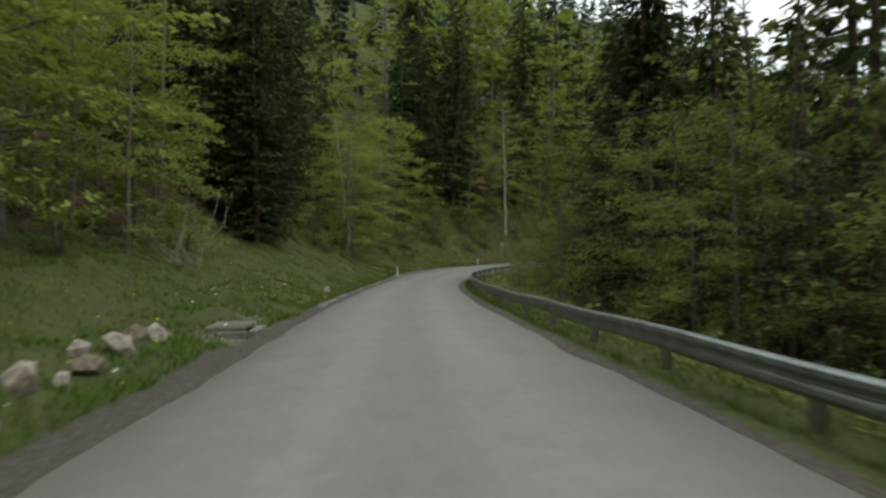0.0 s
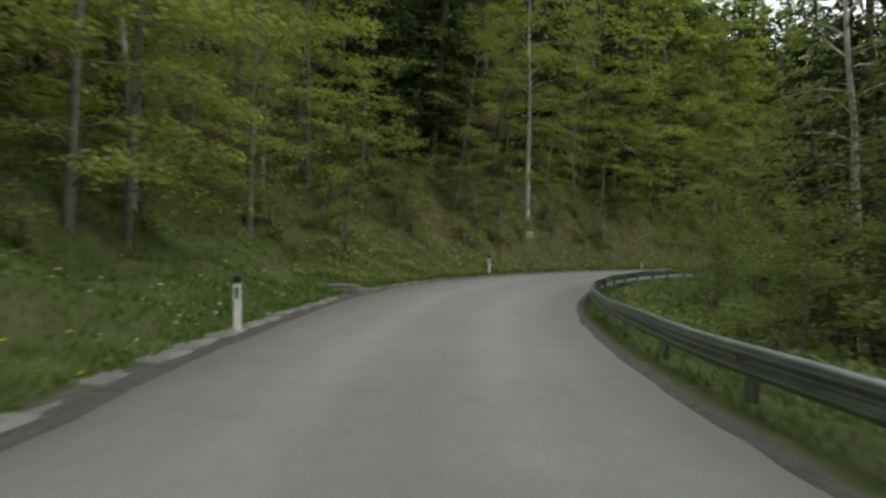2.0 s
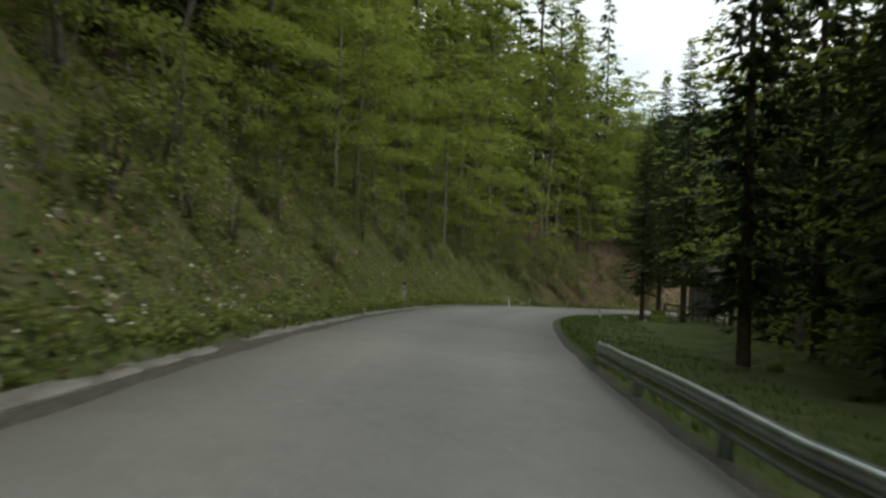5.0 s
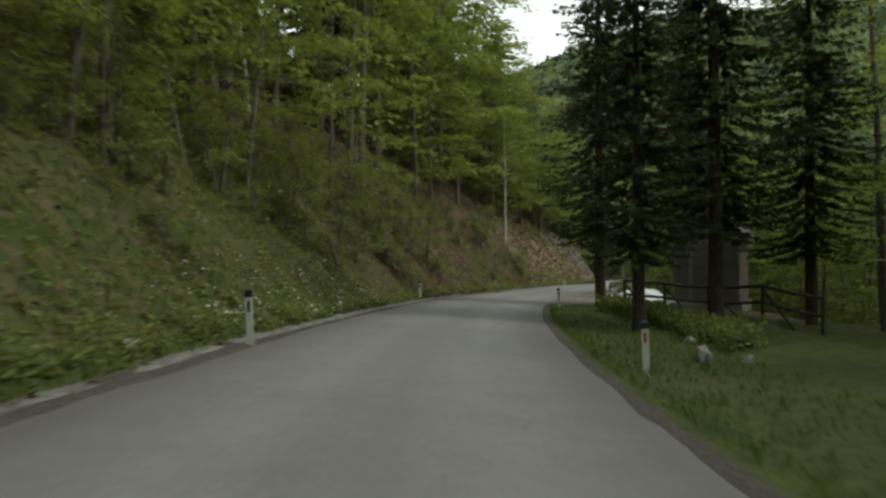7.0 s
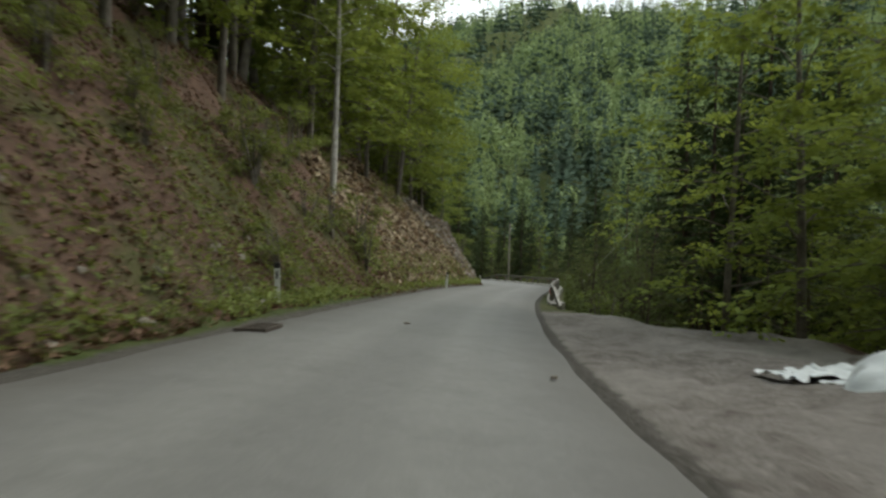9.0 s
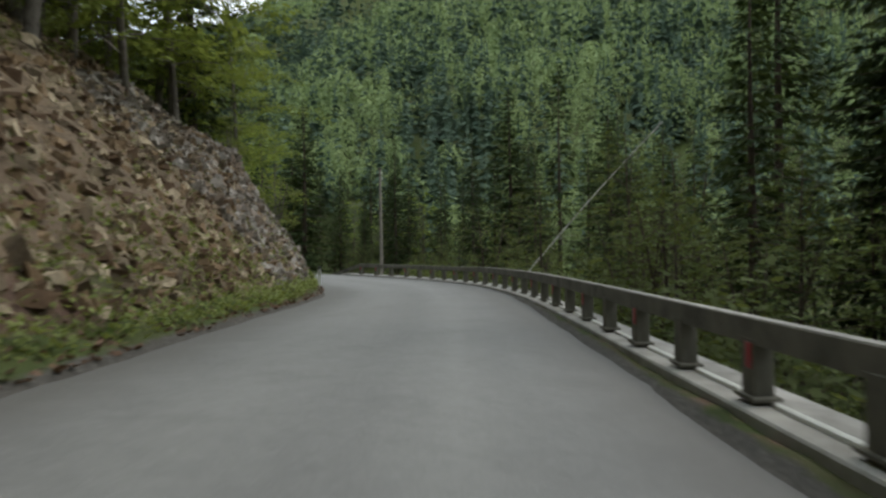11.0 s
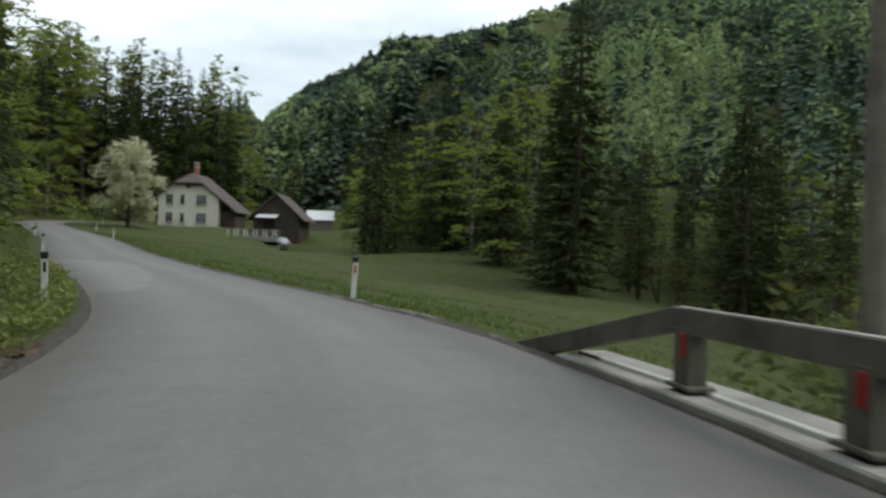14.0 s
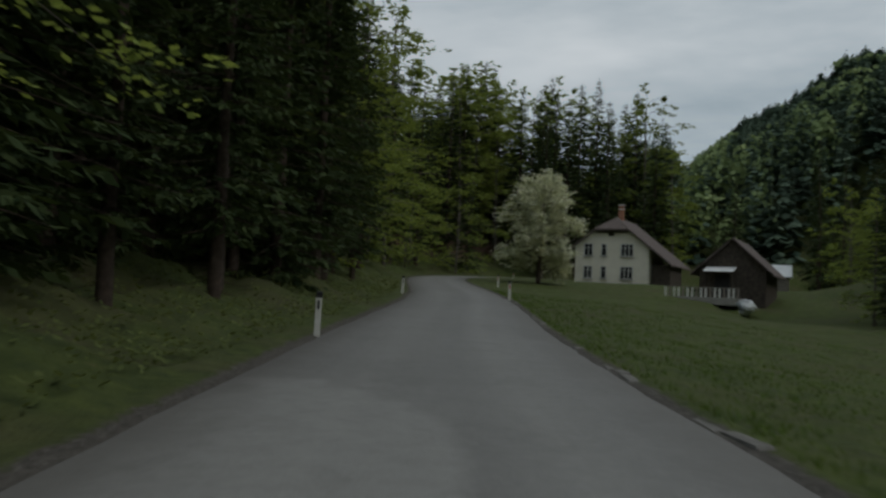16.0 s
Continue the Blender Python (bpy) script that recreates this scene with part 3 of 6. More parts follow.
# ---- marker posts ----
def marker_post(red, m, black_top=True):
    label = "white plastic roadside marker post with black cap" + (" and red reflector" if red else "")
    ob = thing("marker_post", label, "marker post", "marker posts along the road", m)
    bm = bmesh.new()
    prof = [(-0.06, -0.03), (0.06, -0.03), (0.045, 0.03), (-0.045, 0.03)]
    for z in (-0.3, 0.72, 0.75):
        for x, y in prof:
            bm.verts.new((x, y, z))
    bm.verts.ensure_lookup_table()
    for r in range(2):
        for k in range(4):
            n = (k + 1) % 4
            bm.faces.new([bm.verts[r * 4 + k], bm.verts[r * 4 + n], bm.verts[r * 4 + 4 + n], bm.verts[r * 4 + 4 + k]])
    bm.faces.new(bm.verts[8:12])
    bmesh.ops.bevel(bm, geom=[e for e in bm.edges if abs(e.verts[0].co.z - e.verts[1].co.z) > 0.5], offset=0.012, segments=2, affect="EDGES")
    part("post", bm, M_WHITE, ob)
    bm = bmesh.new()
    box(bm, 0, 0, 0.795, 0.116, 0.064, 0.13, 0, 0.01)
    for v in bm.verts:
        if v.co.z > 0.81:
            v.co.z += 0.25 * v.co.y
    part("cap", bm, M_BLACK, ob, "black plastic cap")
    bm = bmesh.new()
    box(bm, 0, -0.031, 0.6, 0.045, 0.008, 0.17, 0, 0.002)
    part("reflector", bm, M_RED if red else M_BLACK, ob, "red reflector" if red else "dark reflector")
    return ob


POST_L, POST_R = [], []
for (x, y) in [(-3.58, 63.7), (3.95, 93.7), (19.6, 117.7), (41.7, 142.8), (64.88, 161.07), (88.35, 176.85), (111.3, 187.9), (141.1, 198.05), (173.75, 211.25), (191.2, 229.4), (203.2, 255.7), (213.6, 280.2), (-4.1, 2), (-3.9, -25)]:
    POST_L.append((x, y))
for (x, y) in [(69.5, 155.8), (92.5, 170.97), (197.8, 227.85), (218.5, 277.5), (229, 300), (247.5, 333.5), (258, 342)]:
    POST_R.append((x, y))
prng = random.Random(4)
base_l, base_r = marker_post(False, None), marker_post(True, None)
first = {0: base_l, 1: base_r}
for right, spots in ((0, POST_L), (1, POST_R)):
    for i, (x, y) in enumerate(spots):
        s = float(nearest([x], [y])[0][0])
        c, hw, tt, nn = at_s(s)
        out = (1 if not right else -1) * (float(hw) + 0.03)
        side = (x - c[0]) * nn[0] + (y - c[1]) * nn[1]
        if abs(side) < abs(out):
            x, y = x + nn[0] * (out - side), y + nn[1] * (out - side)
        m = pose(x, y, gz(x, y) - 0.02, prng.uniform(-2, 2), prng.uniform(-3, 3), math.degrees(heading(s)) - 90) @ Matrix.Diagonal((1.08, 1.08, 1.1 if right else 1.06, 1))
        if i == 0:
            first[right].matrix_basis = m
        else:
            copy_thing(first[right], m)


# ---- road repairs ----
def road_patch(name, s0, s1, inner, outer, mat, label, seed, n=40, skew=0.0):
    """A thin uneven sheet laid on the road; inner and outer give its sides at each s."""
    r = np.random.default_rng(seed)
    ss, ks = np.linspace(s0, s1, n), np.linspace(0, 1, 9)
    c, hw, t, nn = at_s(ss)
    w0 = np.interp(ss, *inner) + np.convolve(r.normal(0, 0.1, n + 4), np.ones(5) / 5, "same")[:n]
    w1 = np.interp(ss, *outer) + np.convolve(r.normal(0, 0.1, n + 4), np.ones(5) / 5, "same")[:n]
    d = w0[:, None] + (w1 - w0)[:, None] * ks[None]
    x, y = c[:, :1] + nn[:, :1] * d + t[:, :1] * skew * d, c[:, 1:2] + nn[:, 1:] * d + t[:, 1:] * skew * d
    q = np.clip(np.abs(d) / hw[:, None], 0, 1)
    z = c[:, 2:3] + banked(ss)[:, None] * d + 0.03 * (1 - q**2) + 0.011
    ii = np.arange(x.size).reshape(x.shape)
    f = np.stack([ii[:-1, :-1].ravel(), ii[1:, :-1].ravel(), ii[1:, 1:].ravel(), ii[:-1, 1:].ravel()], 1)[:, ::-1]
    ob = new(name, mesh_np(name, np.stack([x, y, z], -1).reshape(-1, 3), f, mat, smooth=True))
    return tagged(ob, label, "road patch", kind="structure")


road_patch("road_joint", 252.7, 252.78, ([252, 253], [-1.8, -1.8]), ([252, 253], [2.7, 2.7]), M_OLDASPH, "dark tar joint across the road", 4, 4, 0.14)


# ---- steel guard rail ----
def rail_line(s0, s1, step):
    ss = np.arange(s0, s1, step)
    c, hw, t, n = at_s(ss)
    d = hw + rail_off(ss)
    return ss, np.stack([c[:, 0] - n[:, 0] * d, c[:, 1] - n[:, 1] * d, c[:, 2] - banked(ss) * hw], 1), t, n


RAIL_S0, RAIL_S1 = -30.0, 140.0


def rail_off(s):
    return np.interp(s, [-30, 50, 82, 108, 114, 118, 122, 124.5, 140], [0.75, 0.7, 0.45, 0.6, 0.88, 0.92, 0.48, 0.1, 0.1])


def guard_rail():
    ob = thing("guard_rail", "long galvanised steel guard rail on posts beside a grassy drop", "guard rail")
    ss, p, t, n = rail_line(RAIL_S0, RAIL_S1, 1.0)
    # depth towards the road, height over the middle of the beam
    prof = [(0.0, 0.158), (0.045, 0.147), (0.08, 0.115), (0.085, 0.075), (0.035, 0.03), (0.015, 0.0), (0.03, -0.03), (0.08, -0.065), (0.075, -0.1), (0.035, -0.145), (0.0, -0.155)]
    droop = np.interp(ss, [RAIL_S0, RAIL_S1 - 7, RAIL_S1], [0, 0, -0.35])
    out = np.interp(ss, [RAIL_S0, RAIL_S1 - 6, RAIL_S1], [0, 0, 0.8])
    h = 0.46 + droop + 0.015 * np.sin(ss * 0.7)
    ring = []
    for dx, dz in prof:
        ring.append(np.stack([p[:, 0] + n[:, 0] * (dx - out), p[:, 1] + n[:, 1] * (dx - out), p[:, 2] - 0.08 + h + dz], 1))
    v = np.stack(ring, 1)
    ii = np.arange(v.shape[0] * v.shape[1]).reshape(v.shape[:2])
    f = np.stack([ii[:-1, :-1].ravel(), ii[:-1, 1:].ravel(), ii[1:, 1:].ravel(), ii[1:, :-1].ravel()], 1)
    beam = part("beam", mesh_np("beam", v.reshape(-1, 3), f, M_STEEL, smooth=True), None, ob, "galvanised steel beam with a double wave")
    sol = beam.modifiers.new("thickness", "SOLIDIFY")
    sol.thickness, sol.offset = 0.004, -1
    bm = bmesh.new()
    for dx, w in ((0.0, 0.012), (0.11, 0.012)):
        box(bm, dx - 0.055, 0, -0.1, w, 0.09, 1.5)
    box(bm, 0, 0, -0.1, 0.11, 0.01, 1.5)
    post_me = bpy.data.meshes.new("rail_post")
    bm.to_mesh(post_me)
    bm.free()
    post_me.materials.append(M_STEEL)
    bm = bmesh.new()
    box(bm, 0, 0, 0, 0.13, 0.09, 0.2, 0, 0.01)
    spacer = bpy.data.meshes.new("spacer")
    bm.to_mesh(spacer)
    bm.free()
    spacer.materials.append(M_STEEL)
    bm = bmesh.new()
    box(bm, 0, 0, 0, 0.02, 0.06, 0.09, 0, 0.004)
    refl = bpy.data.meshes.new("reflector")
    bm.to_mesh(refl)
    bm.free()
    refl.materials.append(M_RED)
    for i, s in enumerate(np.arange(RAIL_S0 + 1, RAIL_S1, 4.0)):
        c, hw, t, n = at_s(s)
        o = float(np.interp(s, ss, out))
        d = hw + rail_off(s) + o + 0.1
        a = math.atan2(n[1], n[0])
        z = c[2] - banked(s) * hw - 0.08 + float(np.interp(s, ss, h))
        po = part("post", post_me, None, ob, "steel rail post")
        po.matrix_basis = pose(c[0] - n[0] * d, c[1] - n[1] * d, z - 0.5, 0, 0, math.degrees(a))
        sp = part("spacer", spacer, None, ob)
        sp.matrix_basis = pose(c[0] - n[0] * (d - 0.07), c[1] - n[1] * (d - 0.07), z, 0, 0, math.degrees(a))
        if i % 5 == 2:
            re = part("reflector", refl, None, ob, "small red reflector")
            re.matrix_basis = pose(c[0] - n[0] * (d - 0.145), c[1] - n[1] * (d - 0.145), z, 0, 0, math.degrees(a))
    return ob


guard_rail()


# ---- concrete railing on the retaining wall ----
WALL_S0, WALL_S1 = 254.2, 324.7


def WALL_OFF(s):
    return np.interp(s, [254, 259, 268, 290, 300, 325], [1.05, 0.72, 0.6, 0.35, 0.12, 0.2])


def sweep(name, s0, s1, off, prof, z, mat, parent, label="", step=1.0, top=None):
    """A bar with a closed profile (outwards, up) that follows the road's right edge."""
    ss = np.unique(np.r_[np.arange(s0, s1, step), s1])
    c, hw, t, n = at_s(ss)
    off = off + WALL_OFF(ss)
    zz = z + (np.interp(ss, *top) if top is not None else 0)
    ring = []
    for o, u in prof:
        d = hw + off + o
        ring.append(np.stack([c[:, 0] - n[:, 0] * d, c[:, 1] - n[:, 1] * d, c[:, 2] - banked(ss) * hw + zz + u], 1))
    v = np.stack(ring, 1)
    k = len(prof)
    ii = np.arange(v.shape[0] * k).reshape(v.shape[:2])
    jj = np.roll(ii, -1, 1)
    f = np.stack([ii[:-1].ravel(), jj[:-1].ravel(), jj[1:].ravel(), ii[1:].ravel()], 1)
    me = mesh_np(name, v.reshape(-1, 3), f, mat)
    bm = bmesh.new()
    bm.from_mesh(me)
    bm.verts.ensure_lookup_table()
    bm.faces.new([bm.verts[i] for i in ii[0]])
    bm.faces.new([bm.verts[i] for i in ii[-1][::-1]])
    bmesh.ops.recalc_face_normals(bm, faces=bm.faces)
    bm.to_mesh(me)
    bm.free()
    return part(name, me, None, parent, label)


def concrete_railing():
    ob = thing("concrete_railing", "weathered concrete railing with square posts and red reflectors", "railing")
    sweep("kerb", WALL_S0 + 2, WALL_S1 - 1.9, -0.16, [(0, -0.2), (0, 0.03), (0.02, 0.05), (0.28, 0.05), (0.29, 0.09), (0.62, 0.09), (0.64, 0.07), (0.64, -0.2)], 0.0, M_CONCRETE, ob, "pale concrete kerb")
    sweep("retaining_wall", WALL_S0 - 0.5, WALL_S1 - 1.2, -0.02, [(0, -4.2), (0, -0.21), (0.42, -0.21), (0.8, -4.2)], 0.0, M_MOSSCON, ob, "dark retaining wall")
    a, b = WALL_S0 + 3.6, WALL_S1 - 4.1
    joint = a + 3.6
    prof = [(0, -0.1), (0, 0.115), (0.008, 0.123), (0.012, 0.123), (0.13, 0.123), (0.14, 0.115), (0.14, -0.1)]
    sweep("top_rail", a, joint - 0.12, 0.0, prof, 0.665, M_MOSSCON, ob, "dark concrete rail")
    sweep("top_rail", joint + 0.12, b, 0.0, prof, 0.665, M_MOSSCON, ob, "dark concrete rail")
    sweep("end_rail", WALL_S0, a - 0.02, 0.0, prof, 0.0, M_MOSSCON, ob, "sloping concrete end rail", 0.8, ([WALL_S0, a], [-0.1, 0.665]))
    sweep("end_rail", b + 0.02, WALL_S1, 0.0, prof, 0.0, M_MOSSCON, ob, "sloping concrete end rail", 0.8, ([b, WALL_S1], [0.665, -0.2]))
    # thin strips over the rail tops, paler than the rails' sides
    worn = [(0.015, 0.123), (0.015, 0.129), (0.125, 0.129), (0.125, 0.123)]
    sweep("worn_top", a + 0.02, joint - 0.14, 0.0, worn, 0.665, M_CONCRETE, ob, "pale top of the rail")
    sweep("worn_top", joint + 0.14, b - 0.02, 0.0, worn, 0.665, M_CONCRETE, ob, "pale top of the rail")
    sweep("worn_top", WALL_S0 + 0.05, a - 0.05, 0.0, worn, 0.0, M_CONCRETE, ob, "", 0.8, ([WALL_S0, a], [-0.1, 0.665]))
    bm = bmesh.new()
    box(bm, 0, 0, 0.335, 0.18, 0.28, 0.56, 0, 0.008)
    box(bm, 0, 0, 0.105, 0.26, 0.44, 0.04, 0, 0.008)
    pm = bpy.data.meshes.new("rail_post")
    bm.to_mesh(pm)
    bm.free()
    pm.materials.append(M_MOSSCON)
    bm = bmesh.new()
    box(bm, 0, 0, 0, 0.02, 0.09, 0.22, 0, 0.004)
    rm = bpy.data.meshes.new("reflector")
    bm.to_mesh(rm)
    bm.free()
    rm.materials.append(M_RED)
    for i, s in enumerate(297.3 + 2.1 * np.arange(-18, 12)):
        c, hw, t, n = at_s(s)
        d = hw + WALL_OFF(s) + 0.08
        ang = math.degrees(math.atan2(n[1], n[0]))
        edge = c[2] - banked(s) * hw
        if WALL_S0 + 4 < s < WALL_S1 - 4:
            # thin white strip along the kerb's step, broken at each post
            sweep("mortar_line", s + 0.3, s + 1.8, -0.16, [(0.25, 0.05), (0.255, 0.085), (0.285, 0.097), (0.3, 0.096), (0.3, 0.06)], 0.0, M_FRAME, ob, "white line along the kerb between posts", 0.75)
        po = part("post", pm, None, ob, "square concrete post")
        po.matrix_basis = pose(c[0] - n[0] * d, c[1] - n[1] * d, edge, 0, 0, ang)
        if i % 2 == 0 or i == 29:
            re = part("reflector", rm, None, ob, "red reflector")
            q = d - 0.095
            re.matrix_basis = pose(c[0] - n[0] * q - t[0] * 0.04, c[1] - n[1] * q - t[1] * 0.04, edge + 0.47, 0, 0, ang)
    return ob


concrete_railing()


# ---- trees ----
def broad_tree(rng, h, spread, bare, leaves, size, layered=0.35, bark=None, leaf=None, lean=0.0, stems=1, thick=1.0, per=1.0):
    """Trunk with limbs, and crown, of a broad-leaved tree or bush, as two meshes."""
    wood, pos, dirs = [], [], []
    for q in range(stems):
        az = rng.uniform(0, 6.28)
        tilt = lean + (0.35 * rng.random() if stems > 1 else 0.03)
        zs = np.linspace(0, h, 9)
        bend = np.cumsum(rng.normal(0, 0.02 * h / 9, (9, 2)), 0)
        tr = np.stack([zs * tilt * math.cos(az) + bend[:, 0], zs * tilt * math.sin(az) + bend[:, 1], zs - 0.4 * (zs == 0)], 1)
        r0 = (0.0095 * h + 0.02) * thick
        wood.append(tube(tr, r0 * (1 - zs / h) ** 0.8 + 0.012, 8))
        n = int((12 + h * 1.1) * per)
        for k in range(n):
            u = bare + (1 - bare) * (k + rng.random()) / n
            p0 = np.array([np.interp(u * h, zs, tr[:, j]) for j in range(3)])
            a = k * 2.4 + rng.uniform(-0.5, 0.5)
            full = math.sin(math.pi * min(1, 0.25 + 0.75 * (u - bare) / (1 - bare + 1e-6))) ** 0.7
            ln = spread * (0.35 + 0.75 * full) * rng.uniform(0.7, 1.2)
            up = rng.uniform(0.05, 0.55) + 0.5 * u
            tt = np.linspace(0, 1, 5)
            line = p0 + np.stack([math.cos(a) * ln * tt, math.sin(a) * ln * tt, ln * (up * tt - 0.42 * tt**2)], 1)
            line[1:, :2] += rng.normal(0, 0.06 * ln, (4, 2))
            wood.append(tube(line, 0.3 * r0 * (1 - u * 0.6) * (1 - tt) + 0.006, 3))
            m = int(leaves / n / stems * (0.5 + full))
            # leaves sit in sprays along side twigs
            tw = max(3, m // 14)
            w = np.repeat(rng.uniform(0.2, 1.05, tw), 14)
            q0 = np.stack([np.interp(w, tt, line[:, j]) for j in range(3)], 1)
            ta = np.repeat(a + rng.choice([-1, 1], tw) * rng.uniform(0.3, 1.3, tw), 14)
            tl = np.repeat(rng.uniform(0.25, 0.5, tw) * (0.3 * ln + 0.3), 14) * rng.uniform(0, 1.5, len(ta))
            side = np.stack([np.cos(ta) * tl, np.sin(ta) * tl], 1) + rng.normal(0, 0.1 + 0.02 * ln, (len(ta), 2))
            droop = np.repeat(rng.normal(0, layered, tw), 14) + rng.normal(0, 0.06, len(ta)) - 0.22 * tl
            pos.append(q0 + np.concatenate([side, droop[:, None]], 1))
            out = np.stack([np.cos(ta), np.sin(ta), np.full(len(ta), -0.2)], 1) + rng.normal(0, 0.5, (len(ta), 3)) * (1, 1, 0.5)
            dirs.append(unit(out))
    p, al = np.concatenate(pos), np.concatenate(dirs)
    nrm = unit(np.array([0, 0, 1.0]) + rng.normal(0, 0.4, p.shape))
    ac = unit(np.cross(nrm, al))
    lv, lf = blades(p, al, ac, rng.uniform(0.6, 1.4, len(p)) * size, 0.6)
    tv, tf = join(wood)
    return mesh_np("trunk", tv, tf, bark, smooth=True), mesh_np("crown", lv, lf, leaf)


def spruce_tree(rng, h, base, bare, twig, step=0.5, per=7, thick=1.0):
    zs = np.linspace(0, h, 8)
    bend = np.cumsum(rng.normal(0, 0.01 * h / 8, (8, 2)), 0)
    tr = np.stack([bend[:, 0], bend[:, 1], zs - 0.4 * (zs == 0)], 1)
    r0 = (0.0115 * h + 0.02) * thick
    wood, P, A, L = [tube(tr, r0 * (1 - zs / h) + 0.012, 8)], [], [], []
    for z in rng.uniform(0.12 * bare, bare, 12) * h if bare > 0.1 else ():
        a, ln = rng.uniform(0, 6.28), rng.uniform(0.5, 1.6)
        wood.append(tube(np.array([[0, 0, z], [math.cos(a) * ln, math.sin(a) * ln, z - 0.2 * ln]]), [0.018, 0.005], 3))
    z = bare * h
    while z < h * 0.985:
        u = z / h
        ln0 = base * (1 - u) ** 0.85 + 0.12
        if u < bare + 0.12:
            ln0 *= 0.55 + 0.45 * (u - bare) / 0.12
        for k in range(per):
            a = rng.uniform(0, 6.28)
            ln = ln0 * rng.uniform(0.6, 1.15)
            tt = np.linspace(0, 1, 4)
            rise = 0.35 * (u - 0.45)
            line = np.stack([np.interp(z, zs, tr[:, 0]) + math.cos(a) * ln * tt, np.interp(z, zs, tr[:, 1]) + math.sin(a) * ln * tt, z + ln * (rise * tt - 0.42 * tt + 0.28 * tt**2.5)], 1)
            if u < 0.6 and k % 2 == 0:
                wood.append(tube(line[[0, 3]], [0.024, 0.006], 3))
            m = max(3, int(ln * twig))
            w = rng.uniform(0.12, 1.0, m)
            q = np.stack([np.interp(w, tt, line[:, j]) for j in range(3)], 1)
            sgn = np.where(rng.random(m) < 0.5, -1, 1)[:, None]
            lat = np.array([-math.sin(a), math.cos(a), 0])
            d = np.array([math.cos(a), math.sin(a), 0]) * rng.uniform(0.5, 1.1, (m, 1)) + sgn * lat * rng.uniform(0.2, 1.0, (m, 1)) + np.array([0, 0, 1]) * rng.uniform(-0.85, 0.05, (m, 1))
            P.append(q), A.append(unit(d)), L.append(rng.uniform(0.4, 0.85, m) * (0.6 + 0.4 * (1 - w)) * min(1.0, 0.45 + ln / 3) * (9 / twig) ** 0.55)
        z += step * (0.6 + 0.55 * (1 - u)) * rng.uniform(0.8, 1.2)
    p, al, ln = np.concatenate(P), np.concatenate(A), np.concatenate(L)
    ac = unit(np.cross(unit(np.array([0, 0, 1.0]) + rng.normal(0, 0.5, p.shape)), al))
    lv, lf = blades(p, al, ac, ln, 0.36)
    tv, tf = join(wood)
    return mesh_np("trunk", tv, tf, M_BARKD, smooth=True), mesh_np("crown", lv, lf, M_SPRUCE)


def tree_thing(name, meshes, label, group, category="tree"):
    ob = thing(name, label, category, group)
    for n, me in zip(("trunk", "crown"), meshes):
        part(n, me, None, ob)
    return ob


